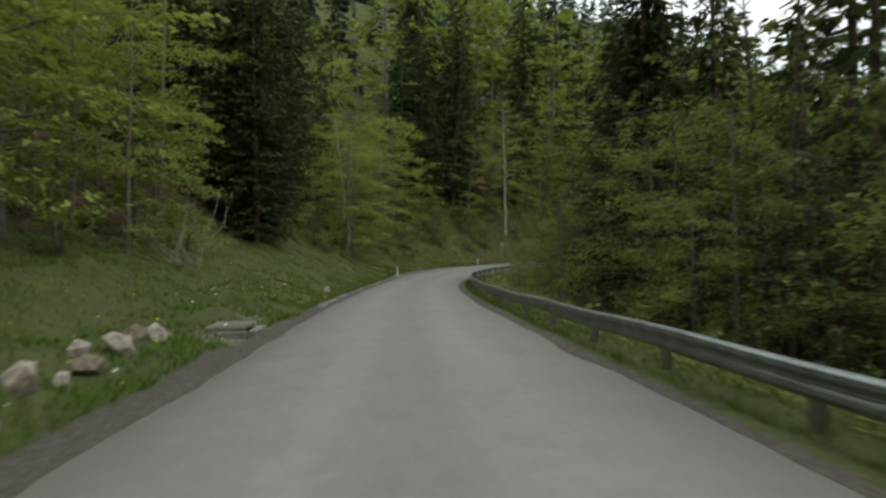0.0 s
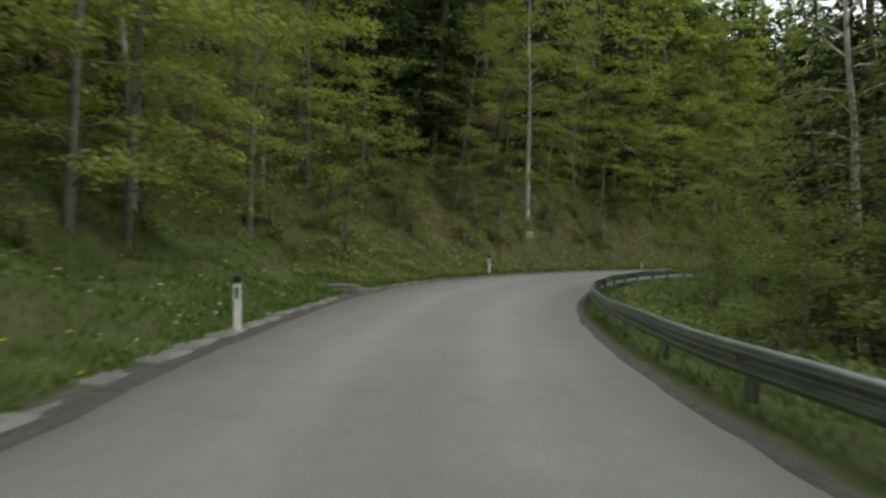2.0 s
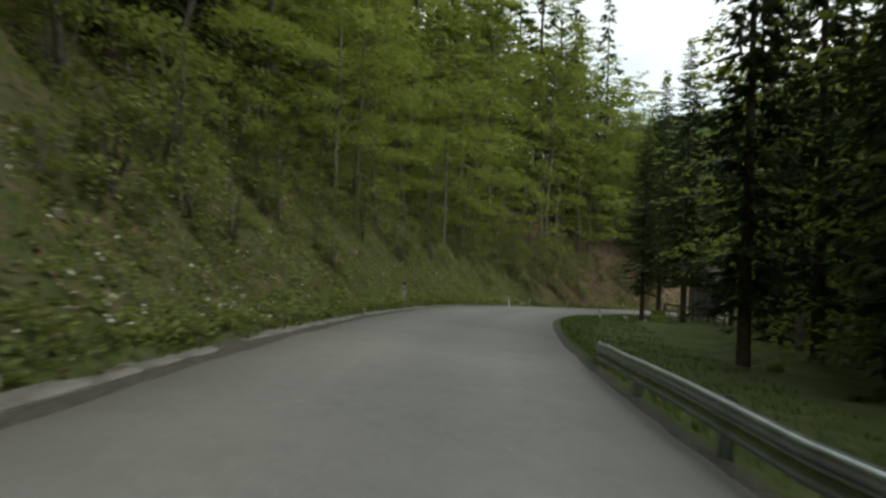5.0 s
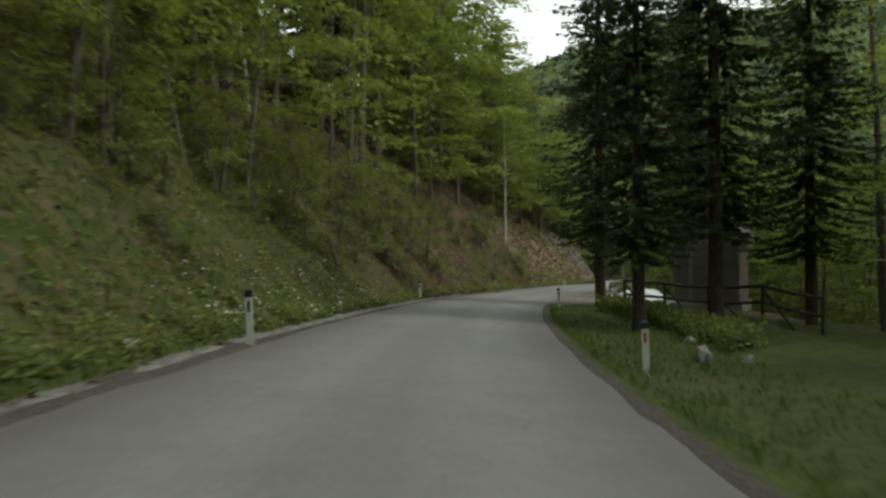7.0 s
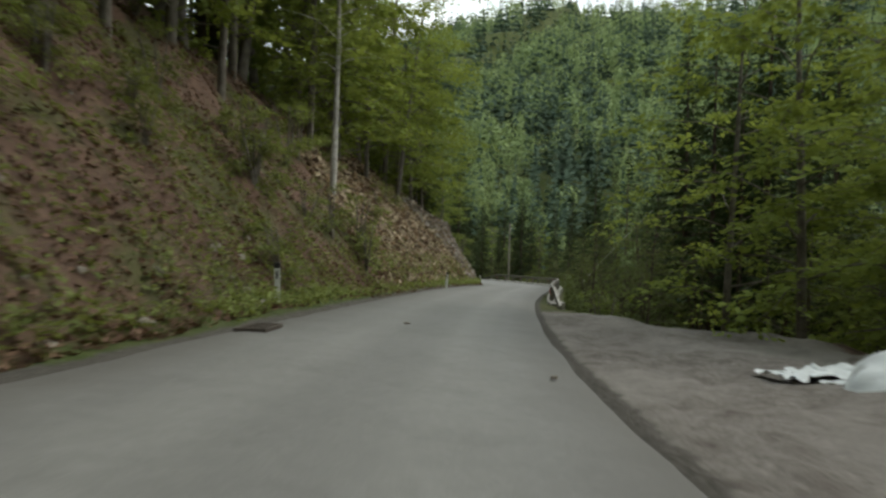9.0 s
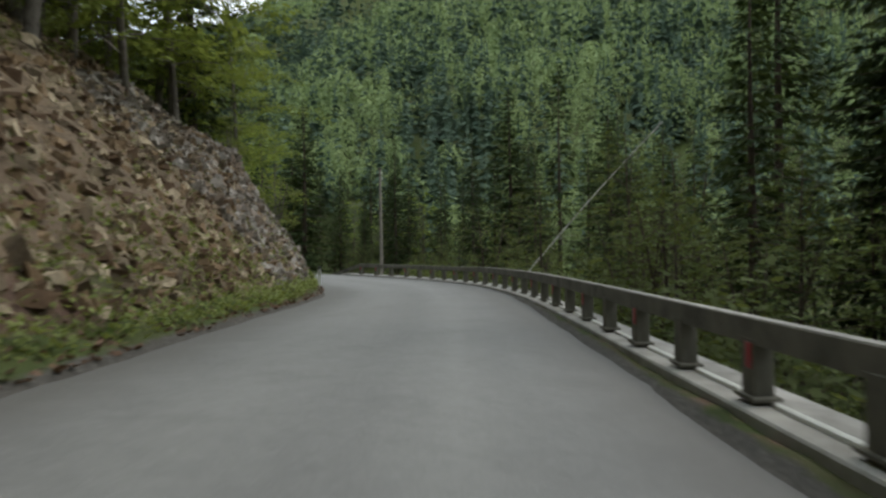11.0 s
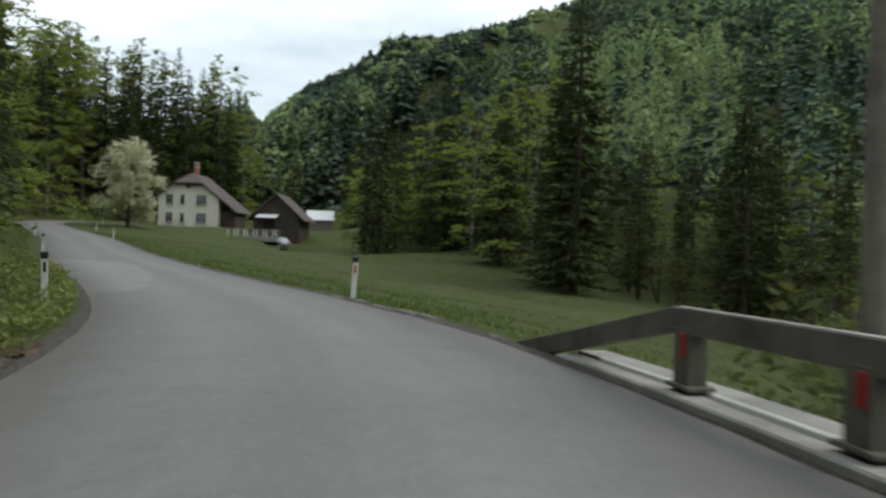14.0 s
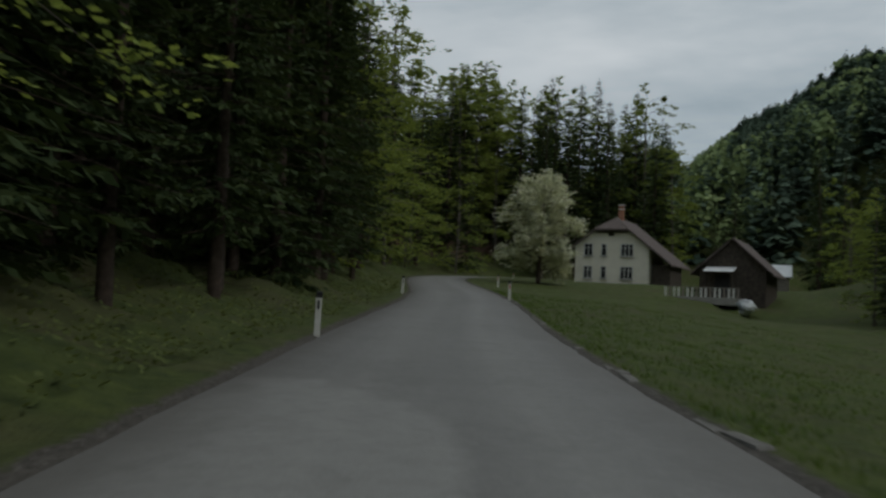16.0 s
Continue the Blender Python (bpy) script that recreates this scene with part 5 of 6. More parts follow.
# ---- far woods ----
def far_woods():
    """Wooded slopes in the distance, one mesh for each kind of tree."""
    r = np.random.default_rng(5)
    ang, rad = np.radians(r.uniform(26, 122, 10500)), 66 + 720 * r.random(10500) ** 0.66
    x, y = HILL[0] + rad * np.sin(ang), HILL[1] + rad * np.cos(ang)
    # woods beyond the end of the road and above the bank
    x = np.r_[x, r.uniform(-110, 560, 4200), r.uniform(200, 400, 2200)]
    y = np.r_[y, r.uniform(15, 620, 4200), r.uniform(330, 480, 2200)]
    s, d = nearest(x, y)
    e = np.abs(d) - 3
    hill_az = np.degrees(np.arctan2(x - HILL[0], y - HILL[1]))
    ok = np.where(d > 0, (e > 26) & ((e < 190) | ((hill_az > 36) & (hill_az < 150))), e > 44) | ((d < 0) & (s > 322) & (s < 470) & (e > meadow_edge(s) + 12))
    ok &= ~((d < 0) & (s > 320) & (s < 470) & (e < meadow_edge(s) + 10))
    ok &= np.hypot(x - 268, y - 326) > 27
    far = np.hypot(x - 150, y - 180)
    ok &= r.random(len(x)) < np.clip(260 / (far + 1), 0.3, 1)
    x, y, far = x[ok], y[ok], far[ok]
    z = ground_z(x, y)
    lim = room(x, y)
    patch = lumps(x, y, 70, 9)
    ridge = np.interp(hill_az[ok], [36, 56, 66], [0.4, 0.4, 0])
    con = r.random(len(x)) < np.clip(0.5 + ridge + 0.5 * patch, 0.06, 0.94)
    grow = np.clip(far / 220, 0.9, 1.7)
    out, tones = {True: [], False: []}, {True: [], False: []}
    for i in range(len(x)):
        near = far[i] < 200
        if con[i]:
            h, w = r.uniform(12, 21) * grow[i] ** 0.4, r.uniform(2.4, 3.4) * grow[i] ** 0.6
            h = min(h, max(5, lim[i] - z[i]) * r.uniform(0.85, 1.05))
            k = np.repeat(np.linspace(0.08, 0.96, 9 if near else 6), 7)
            a = r.uniform(0, 6.28, len(k))
            ln = w * (1.05 - k) * r.uniform(0.6, 1.25, len(k)) + 0.25
            p = np.stack([0 * k, 0 * k, k * h + r.normal(0, 0.4, len(k)) + 0.2 * ln], 1)
            al = np.stack([np.cos(a), np.sin(a), np.full(len(k), -0.5)], 1)
            ac = np.stack([-np.sin(a), np.cos(a), 0 * k], 1)
            v, _ = blades(p, al, ac, ln, 0.7 + 0.3 * k)
            tip = np.array([[0, 0, h * 0.99], [0.35, 0.25, h * 0.9], [0, 0, h * 0.8], [-0.35, -0.25, h * 0.9]])
            v = np.concatenate([v, tip])
        else:
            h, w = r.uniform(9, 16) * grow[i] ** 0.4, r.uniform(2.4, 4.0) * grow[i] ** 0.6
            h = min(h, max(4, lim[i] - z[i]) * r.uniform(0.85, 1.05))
            m = 150 if near else 70
            q = unit(r.normal(0, 1, (m, 3)) + (0, 0, 0.35)) * r.uniform(0.6, 1.0, (m, 1)) ** 0.5
            q[:, :2] *= (1 - 0.3 * np.clip(q[:, 2:], -1, 1)) * (1 + 0.25 * np.sin(5 * np.arctan2(q[:, 1:2], q[:, :1]) + i))
            q[:, 2] = q[:, 2] * 0.4 + 0.56
            p = q * (w, w, h)
            face = unit(unit((q - (0, 0, 0.5)) * (1, 1, 2.4)) + r.normal(0, 0.35, (m, 3)))
            al = unit(np.cross(face, r.normal(0, 1, (m, 3))))
            ac = np.cross(face, al)
            sz = r.uniform(0.7, 1.5, m) * (0.58 if near else 1.0) * grow[i] ** 0.6
            v, _ = blades(p - al * 0.4 * sz[:, None], al, ac, sz, 0.8)
        out[bool(con[i])].append(v + (x[i], y[i], z[i] - 0.5))
        tones[bool(con[i])].append(np.full(len(v), r.uniform(0, 1)))
    for c, name, mat, label in ((True, "far_spruce_wood", M_HAZESPRUCE, "spruces covering the far valley slopes, tinted with haze"), (False, "far_leafy_wood", M_HAZELEAF, "green woods covering the far valley slopes, tinted with haze")):
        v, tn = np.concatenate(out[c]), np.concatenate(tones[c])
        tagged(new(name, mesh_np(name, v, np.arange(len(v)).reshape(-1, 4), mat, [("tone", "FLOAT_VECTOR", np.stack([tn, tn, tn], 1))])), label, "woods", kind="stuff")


def far_leaf_mat(name, dark, light, thin):
    """Far crowns: each tree has a tone of its own, and its leaves differ little."""
    k = Nodes(name)
    tone = k.n.new("ShaderNodeSeparateXYZ")
    k.l.new(k.attr("tone").outputs["Vector"], tone.inputs["Vector"])
    c = k.mix(k.math("ADD", k.math("MULTIPLY", tone.outputs["X"], 0.7), k.math("MULTIPLY", k.island(), 0.3)), dark, light)
    m = k.done(c, 0.85)
    k.b.inputs["Specular IOR Level"].default_value = 0.1
    tr = k.n.new("ShaderNodeBsdfTranslucent")
    k.put(tr.inputs["Color"], c)
    mx = k.n.new("ShaderNodeMixShader")
    mx.inputs["Fac"].default_value = thin
    k.l.new(k.b.outputs["BSDF"], mx.inputs[1])
    k.l.new(tr.outputs["BSDF"], mx.inputs[2])
    k.l.new(mx.outputs["Shader"], k.n["Material Output"].inputs["Surface"])
    return m


# paler and bluer than the near trees: valley haze put into the colour
M_HAZELEAF = far_leaf_mat("hazed_far_leaves", (0.19, 0.26, 0.12), (0.32, 0.395, 0.175), 0.3)
M_HAZESPRUCE = far_leaf_mat("hazed_far_needles", (0.065, 0.105, 0.077), (0.135, 0.185, 0.13), 0.2)
far_woods()


# ---- grass and undergrowth ----
def tufts(name, label, mat, n, s0, s1, side, e0, e1, size, upright, ratio, seed, spread=0.5, keep=None):
    """Blades or leaves over the ground beside the road, as one mesh."""
    r = np.random.default_rng(seed)
    ss = r.uniform(s0, s1, n)
    ee = e0 + (e1 - e0) * r.random(n) ** 1.5
    c, hw, t, nn = at_s(ss)
    d = side * (hw + ee)
    x, y = c[:, 0] + nn[:, 0] * d, c[:, 1] + nn[:, 1] * d
    clump = lumps(x, y, 3.0, seed) + 0.6 * lumps(x, y, 1.1, seed + 1)
    ok = clump > r.uniform(-1.0, 0.7, n) - 0.35
    if keep is not None:
        ok &= keep(ss, ee, x, y)
    x, y, clump = x[ok], y[ok], clump[ok]
    z = ground_z(x, y)
    m = len(x)
    a = r.uniform(0, 6.28, m)
    al = unit(np.stack([np.cos(a), np.sin(a), np.full(m, upright) * r.uniform(0.5, 1.5, m)], 1))
    ac = unit(np.stack([-np.sin(a), np.cos(a), r.normal(0, 0.25, m)], 1))
    lift = r.uniform(0, 1, m) * spread * np.clip(0.7 + clump * 0.5, 0.2, 1.6)
    v, f = blades(np.stack([x, y, z - 0.03 + lift], 1), al, ac, r.uniform(0.5, 1.4, m) * size, ratio)
    return tagged(new(name, mesh_np(name, v, f, mat)), label, "grass" if "grass" in name else "undergrowth", kind="stuff")


def not_layby(s, e, x, y):
    return ~((s > 214) & (s < 252))


tufts("verge_grass", "uneven grass along the bank beside the road", M_GRASS, 60000, 60, 345, 1, 0.45, 3.6, 0.16, 1.3, 0.13, 31, 0.03)
tufts("meadow_grass", "lush green grass on the sloping meadow", M_GRASS, 110000, -8, 92, 1, 0.45, 11, 0.16, 1.2, 0.15, 32, 0.04)
tufts("verge_grass", "grass under the guard rail", M_GRASS, 52000, -8, 218, -1, 0.35, 4.5, 0.17, 1.3, 0.13, 33, 0.03, not_layby)
tufts("meadow_grass", "short green meadow grass below the road", M_GRASS, 50000, 322, 400, -1, 0.3, 16, 0.13, 1.5, 0.15, 35, 0.02)
tufts("bank_undergrowth", "low leafy plants and ferns on the bank", M_SHRUB, 150000, 76, 245, 1, 0.7, 10.5, 0.16, 0.35, 0.55, 37, 0.35, lambda s, e, x, y: ~((s > 205) & (s < 240) & (np.random.default_rng(1).random(len(s)) < 0.35)))
tufts("bank_undergrowth", "low leafy plants at the foot of the rock", M_SHRUB, 26000, 232, 345, 1, 0.3, 2.4, 0.14, 0.5, 0.5, 39, 0.35)
tufts("rock_plants", "sparse green plants growing on the broken rock", M_SHRUB, 5000, 256, 300, 1, 1.5, 9, 0.13, 0.4, 0.55, 57, 0.25)
tufts("slope_undergrowth", "brambles and leafy plants below the guard rail", M_SHRUB, 40000, -10, 118, -1, 1.6, 9, 0.15, 0.35, 0.55, 41, 0.6)
tufts("slope_undergrowth", "leafy plants below the retaining wall", M_ALDER, 64000, 260, 322, -1, 1.5, 13, 0.2, 0.4, 0.55, 43, 1.7)
tufts("fallen_leaves", "brown fallen leaves lying on the bank", M_DEADLEAF, 26000, 90, 205, 1, 0.4, 12, 0.13, 0.3, 0.7, 45, 0.03)
tufts("fallen_leaves", "thick red-brown fallen leaves on the steep bank", M_DEADLEAF, 60000, 212, 262, 1, 0.4, 12, 0.13, 0.5, 0.7, 46, 0.06)
tufts("fallen_leaves", "dry leaves gathered at the foot of the rock", M_DEADLEAF, 8000, 246, 325, 1, 0.1, 1.6, 0.12, 0.4, 0.7, 47, 0.03)
tufts("wood_undergrowth", "ferns and saplings on the floor of the woods", M_SHRUB, 42000, 50, 215, 1, 8, 24, 0.3, 0.35, 0.5, 48, 0.5)
# darker leaf colour here stands in for the shade of the woods
tufts("wood_undergrowth", "ferns on the floor of the woods, darkened for shade", M_ALDER, 24000, 318, 400, 1, 0.8, 9, 0.13, 0.35, 0.5, 49, 0.4)
tufts("white_flowers", "small white flowers on the bank", M_PETAL, 900, 184, 204, 1, 0.7, 2.6, 0.09, 0.3, 0.9, 51, 0.5)
tufts("white_flowers", "white flowers and pale stalks on the bank", M_PETAL, 1500, 96, 140, 1, 0.7, 3.6, 0.08, 0.6, 0.7, 55, 0.4)
tufts("white_flowers", "small white flowers in the grass", M_PETAL, 500, 60, 110, 1, 0.8, 4, 0.08, 0.3, 0.9, 52, 0.4)
tufts("white_flowers", "scattered white flowers in the meadow", M_PETAL, 420, -8, 80, 1, 0.8, 7, 0.07, 0.3, 0.9, 53, 0.25)
tufts("yellow_flowers", "yellow dandelions in the meadow grass", M_DANDELION, 500, 4, 62, 1, 0.6, 6, 0.07, 0.2, 1.0, 54, 0.22)
for s0, s1, side, e0, e1, n in ((64, 215, 1, 2.2, 6.5, 80), (204, 256, 1, 1.2, 7, 34), (150, 238, 1, 3.5, 9, 34), (-20, 60, 1, 7.5, 10, 14), (200, 300, 1, 6, 10, 16), (305, 350, 1, 2.2, 5, 12), (255, 262, -1, 2.2, 4, 3), (316, 330, -1, 6, 12, 6), (322, 336, -1, 10, 17, 9)):
    for _ in range(n):
        s, e = trng.uniform(s0, s1), trng.uniform(e0, e1)
        p = beside(s, side * (e + 2.9))
        plant("bush", p[0], p[1], trng.uniform(0.6, 1.1), sink=0.15)


# ---- stones ----
def stone_mesh(name, r, mat, sharp=0.28):
    bm = bmesh.new()
    bmesh.ops.create_icosphere(bm, subdivisions=1, radius=0.5)
    for v in bm.verts:
        v.co *= 1 + r.uniform(-sharp, sharp)
        v.co.x *= 1.25
        v.co.z *= 0.8
    me = bpy.data.meshes.new(name)
    bm.to_mesh(me)
    bm.free()
    me.materials.append(mat)
    return me


srng = np.random.default_rng(8)
FIELD = [stone_mesh("stone", srng, M_FIELDSTONE, 0.34) for _ in range(5)]
STONES = [stone_mesh("stone", srng, M_STONE) for _ in range(5)]
RUBBLE = [stone_mesh("stone", srng, M_RUBBLE, 0.5) for _ in range(6)]


def stone_row():
    ob = thing("stone_row", "row of rough pale stones in the grass", "stone row")
    r = np.random.default_rng(2)
    for i, s in enumerate(np.arange(2.2, 14.2, 0.66) + r.uniform(-0.2, 0.2, 19)):
        p = beside(s, 3.8 + 0.02 * s + r.normal(0, 0.17))
        o = part("stone", (STONES if i % 3 else FIELD)[i % 5], None, ob)
        k = r.uniform(0.26, 0.48)
        o.matrix_basis = pose(p[0], p[1], p[2] + 0.16 * k, *r.uniform(0, 360, 3)) @ Matrix.Diagonal((k, k * r.uniform(0.7, 1.1), k * r.uniform(0.8, 1.2), 1))


stone_row()
for x, y, k in ((-5.4, 37.4, 0.52), (-7.2, 25.5, 0.4), (-6.5, 33.2, 0.3), (72.8, 156.0, 0.7), (74.5, 155.6, 0.4), (78.6, 158.6, 0.5), (131.5, 187.6, 0.25)):
    o = tagged(new("boulder", STONES[int(x * 7) % 5]), "pale boulder lying in the grass", "stone", "boulders in the grass")
    o.matrix_basis = pose(x, y, gz(x, y) + 0.1 * k, *srng.uniform(0, 360, 3)) @ Matrix.Diagonal((k, k * 0.8, k * 0.7, 1))


for x, y in [(111.97, 184.81), (106.38, 179.41)]:
    o = tagged(new("dirt_clod", FIELD[int(x) % 5]), "dark clod of dirt lying on the asphalt", "clod", "clods on the road")
    o.matrix_basis = pose(x, y, gz(x, y) + 0.05, 0, 0, srng.uniform(0, 360)) @ Matrix.Diagonal((0.16, 0.11, 0.07, 1))


def rock_face():
    """Broken rock on the cut bank: the stones nearest the road one by one, the rest joined."""
    ob = thing("rock_face", "tan broken rock face on the cut bank", "rock face", kind="structure")
    r = np.random.default_rng(14)

    def place(n, s0, s1, e0, e1):
        s, e = r.uniform(s0, s1, n), e0 + (e1 - e0) * r.random(n)
        c, hw, t, nn = at_s(s)
        x, y = c[:, 0] + nn[:, 0] * (hw + e), c[:, 1] + nn[:, 1] * (hw + e)
        return s, x, y, ground_z(x, y)

    s, x, y, z = place(300, 256, 304, 1.0, 4.6)
    for i in range(300):
        o = part("stone", RUBBLE[i % 6], None, ob)
        k = r.uniform(0.1, 0.27)
        o.matrix_basis = pose(x[i], y[i], z[i] - 0.04, *r.uniform(0, 360, 3)) @ Matrix.Diagonal((k, k * r.uniform(0.6, 1), k * r.uniform(0.5, 0.9), 1))
    for name, mat, n, s0, s1, e0, e1, lo, hi in (("rubble", M_RUBBLE, 14000, 254, 301, 1.0, 11.5, 0.06, 0.29), ("outcrop", M_MOSSROCK, 7000, 291, 312.3, 0.8, 8, 0.07, 0.34)):
        s, x, y, z = place(n, s0, s1, e0, e1)
        low = nearest(x, y)[1] - 3 < 1.5 + (s - 252.5) * 0.75
        x, y, z, n = x[low], y[low], z[low], int(low.sum())
        base = np.array([(-1, -1, -1), (1, -1, -1), (1, 1, -1), (-1, 1, -1), (-1, -1, 1), (1, -1, 1), (1, 1, 1), (-1, 1, 1)]) * 0.5
        quads = np.array([(0, 3, 2, 1), (4, 5, 6, 7), (0, 1, 5, 4), (1, 2, 6, 5), (2, 3, 7, 6), (3, 0, 4, 7)])
        k = lo + (hi - lo) * r.random(n) ** 2.2
        v = (base[None] + r.normal(0, 0.23, (n, 8, 3))) * k[:, None, None] * np.array([1.2, 1.0, 0.8])
        a, b = r.uniform(0, 6.28, n), r.uniform(-0.8, 0.8, n)
        ca, sa, cb, sb = np.cos(a), np.sin(a), np.cos(b), np.sin(b)
        vx = v[..., 0] * ca[:, None] - v[..., 1] * sa[:, None]
        vy = v[..., 0] * sa[:, None] + v[..., 1] * ca[:, None]
        vz = v[..., 2] * cb[:, None] + vx * sb[:, None]
        vx = vx * cb[:, None] - v[..., 2] * sb[:, None]
        w = np.stack([vx + x[:, None], vy + y[:, None], vz + z[:, None] - 0.04], -1).reshape(-1, 3)
        f = (quads[None] + 8 * np.arange(n)[:, None, None]).reshape(-1, 4)
        tagged(part(name, mesh_np(name, w, f, mat), None, ob, "loose broken rock" if name == "rubble" else "mossy grey rock outcrop"), kind="stuff")
    # pale stones strewn over the bank before the rock
    n = 380
    s, x, y, z = place(n, 92, 240, 0.7, 6)
    v = (base[None] + r.normal(0, 0.18, (n, 8, 3))) * (r.uniform(0.05, 0.18, n) * r.uniform(0.6, 1, n))[:, None, None]
    w = (v + np.stack([x, y, z], 1)[:, None]).reshape(-1, 3)
    f = (quads[None] + 8 * np.arange(n)[:, None, None]).reshape(-1, 4)
    tagged(part("scree", mesh_np("scree", w, f, M_STONE), None, ob, "small pale stones strewn over the bank"), kind="stuff")


# ---- road edge ----
def edge_strip():
    """Broken pale kerb slabs along the outer edge of the road."""
    ob = thing("edge_strip", "cracked pale edging slabs along the road", "road edging", kind="structure")
    r = np.random.default_rng(6)
    bm = bmesh.new()
    box(bm, 0, 0, 0, 1, 0.38, 0.14, 0, 0.03)
    me = bpy.data.meshes.new("slab")
    bm.to_mesh(me)
    bm.free()
    me.materials.append(M_EDGE)
    s = 26.0
    while s < 222:
        ln = r.uniform(1.1, 1.6)
        c, hw, t, n = at_s(s + ln / 2)
        d = hw + 0.4 + r.normal(0, 0.02)
        o = part("slab", me, None, ob)
        z = c[2] + banked(s) * hw - 0.05 + r.normal(0, 0.01)
        o.matrix_basis = pose(c[0] + n[0] * d, c[1] + n[1] * d, z, r.normal(0, 1.5), r.normal(0, 0.6), math.degrees(heading(s + ln / 2)) + r.normal(0, 0.8)) @ Matrix.Diagonal((ln - 0.015, r.uniform(0.8, 1.1), 1, 1))
        s += ln
    s = 322.0
    while s < 392:
        ln = r.uniform(0.6, 1.3)
        if r.random() < 0.72:
            c, hw, t, n = at_s(s + ln / 2)
            d = hw + 0.16 + r.normal(0, 0.04)
            o = part("slab", me, None, ob)
            o.matrix_basis = pose(c[0] - n[0] * d, c[1] - n[1] * d, c[2] - banked(s) * hw - 0.085 + r.normal(0, 0.012), r.normal(0, 3), r.normal(0, 1), math.degrees(heading(s + ln / 2)) + r.normal(0, 3)) @ Matrix.Diagonal((ln - 0.04, r.uniform(0.35, 0.6), 1, 1))
        s += ln


def storm_drain(s, d, ln, label):
    p, a = beside(s, d), math.degrees(heading(s))
    ob = thing("storm_drain", label, "storm drain", "roadside drains", pose(p[0], p[1], p[2], 0, 0, a))
    for dx, dy, sx, sy in ((0, 0.4, ln, 0.16), (0, -0.4, ln, 0.16), (ln / 2, 0, 0.16, 0.64), (-ln / 2, 0, 0.16, 0.64)):
        part("side_wall", box(bmesh.new(), dx, dy, -0.05, sx, sy, 0.4, 0, 0.02), M_EDGE, ob)
    part("cover_slab", box(bmesh.new(), 0.08, 0.12, 0.19, ln + 0.2, 0.75, 0.09, 0.03, 0.02), M_MOSSCON, ob, "tilted concrete cover slab")
    # black plate low in the drain, its colour standing in for the shade
    part("pit", box(bmesh.new(), 0, 0, -0.2, ln - 0.1, 0.6, 0.06), M_BLACK, ob, "black plate for the shade inside the drain")


storm_drain(16.2, 3.35, 1.3, "broken concrete storm drain with dark opening in the verge")


def drain_grate(s, d):
    p, a = beside(s, d), math.degrees(heading(s))
    ob = thing("drain_grate", "rusty iron drain grate set in the edge of the road", "drain grate", m=pose(p[0], p[1], p[2] + 0.035, 0, 0, a))
    for dx, dy, sx, sy in ((0, 0.24, 1.1, 0.06), (0, -0.24, 1.1, 0.06), (0.52, 0, 0.06, 0.42), (-0.52, 0, 0.06, 0.42)):
        part("frame_bar", box(bmesh.new(), dx, dy, 0, sx, sy, 0.07, 0, 0.008), M_OLDWOOD, ob)
    for k in range(8):
        part("bar", box(bmesh.new(), -0.42 + 0.12 * k, 0, 0, 0.045, 0.42, 0.05, 0, 0.006), M_OLDWOOD, ob)
    # black plate under the bars, painted in place of the shade there
    part("pit", box(bmesh.new(), 0, 0, -0.05, 0.98, 0.42, 0.03), M_BLACK, ob, "black plate for the shade inside the drain")


drain_grate(231.5, 2.45)
storm_drain(73.6, 3.50, 0.95, "concrete storm drain with cover slab in the verge")


# ---- small sign ----
def info_sign():
    p = beside(101.6, 4.1)
    a = math.degrees(heading(101.6)) - 90
    ob = thing("small_sign", "small pale sign with faded writing on a thin grey pole", "sign", m=pose(p[0], p[1], p[2], 0, 3, a + 6))
    v, f = tube(np.array([[0, 0, -0.3], [0, 0, 2.14]]), [0.028, 0.028], 8)
    part("pole", mesh_np("pole", v, f, M_GREYWOOD, smooth=True), None, ob, "thin grey pole")
    plate = part("plate", box(bmesh.new(), 0, -0.04, 1.92, 0.42, 0.02, 0.4, 0, 0.006), M_SIGN, ob, "pale sign plate")
    for z, w in ((2.05, 0.16), (1.95, 0.32), (1.88, 0.28), (1.81, 0.32)):
        part("line_of_writing", box(bmesh.new(), 0, -0.054, z, w, 0.006, 0.035), M_GREYWOOD, plate)


info_sign()


def utility_pole():
    x, y = 191.1, 215.2
    z = gz(x, y)
    ob = thing("utility_pole", "grey wooden utility pole with insulator bracket", "utility pole", m=pose(x, y, z, 0, 0, 0))
    zs = np.linspace(-0.4, 7.6, 8)
    v, f = tube(np.stack([0 * zs, 0 * zs, zs], 1), np.linspace(0.125, 0.09, 8), 10)
    part("pole", mesh_np("pole", v, f, M_GREYWOOD, smooth=True), None, ob)
    part("pole_top", box(bmesh.new(), 0, 0, 7.63, 0.26, 0.26, 0.08, 0, 0.03), M_OLDWOOD, ob, "dark cap")
    for k in (0, 1):
        part("bracket", box(bmesh.new(), 0.14 + 0.1 * k, 0, 7.25 - 0.35 * k, 0.25, 0.035, 0.035, 0, 0.005), M_STEEL, ob)
        part("insulator", box(bmesh.new(), 0.26 + 0.1 * k, 0, 7.34 - 0.35 * k, 0.08, 0.08, 0.13, 0, 0.03), M_FRAME, ob, "white insulator")


utility_pole()


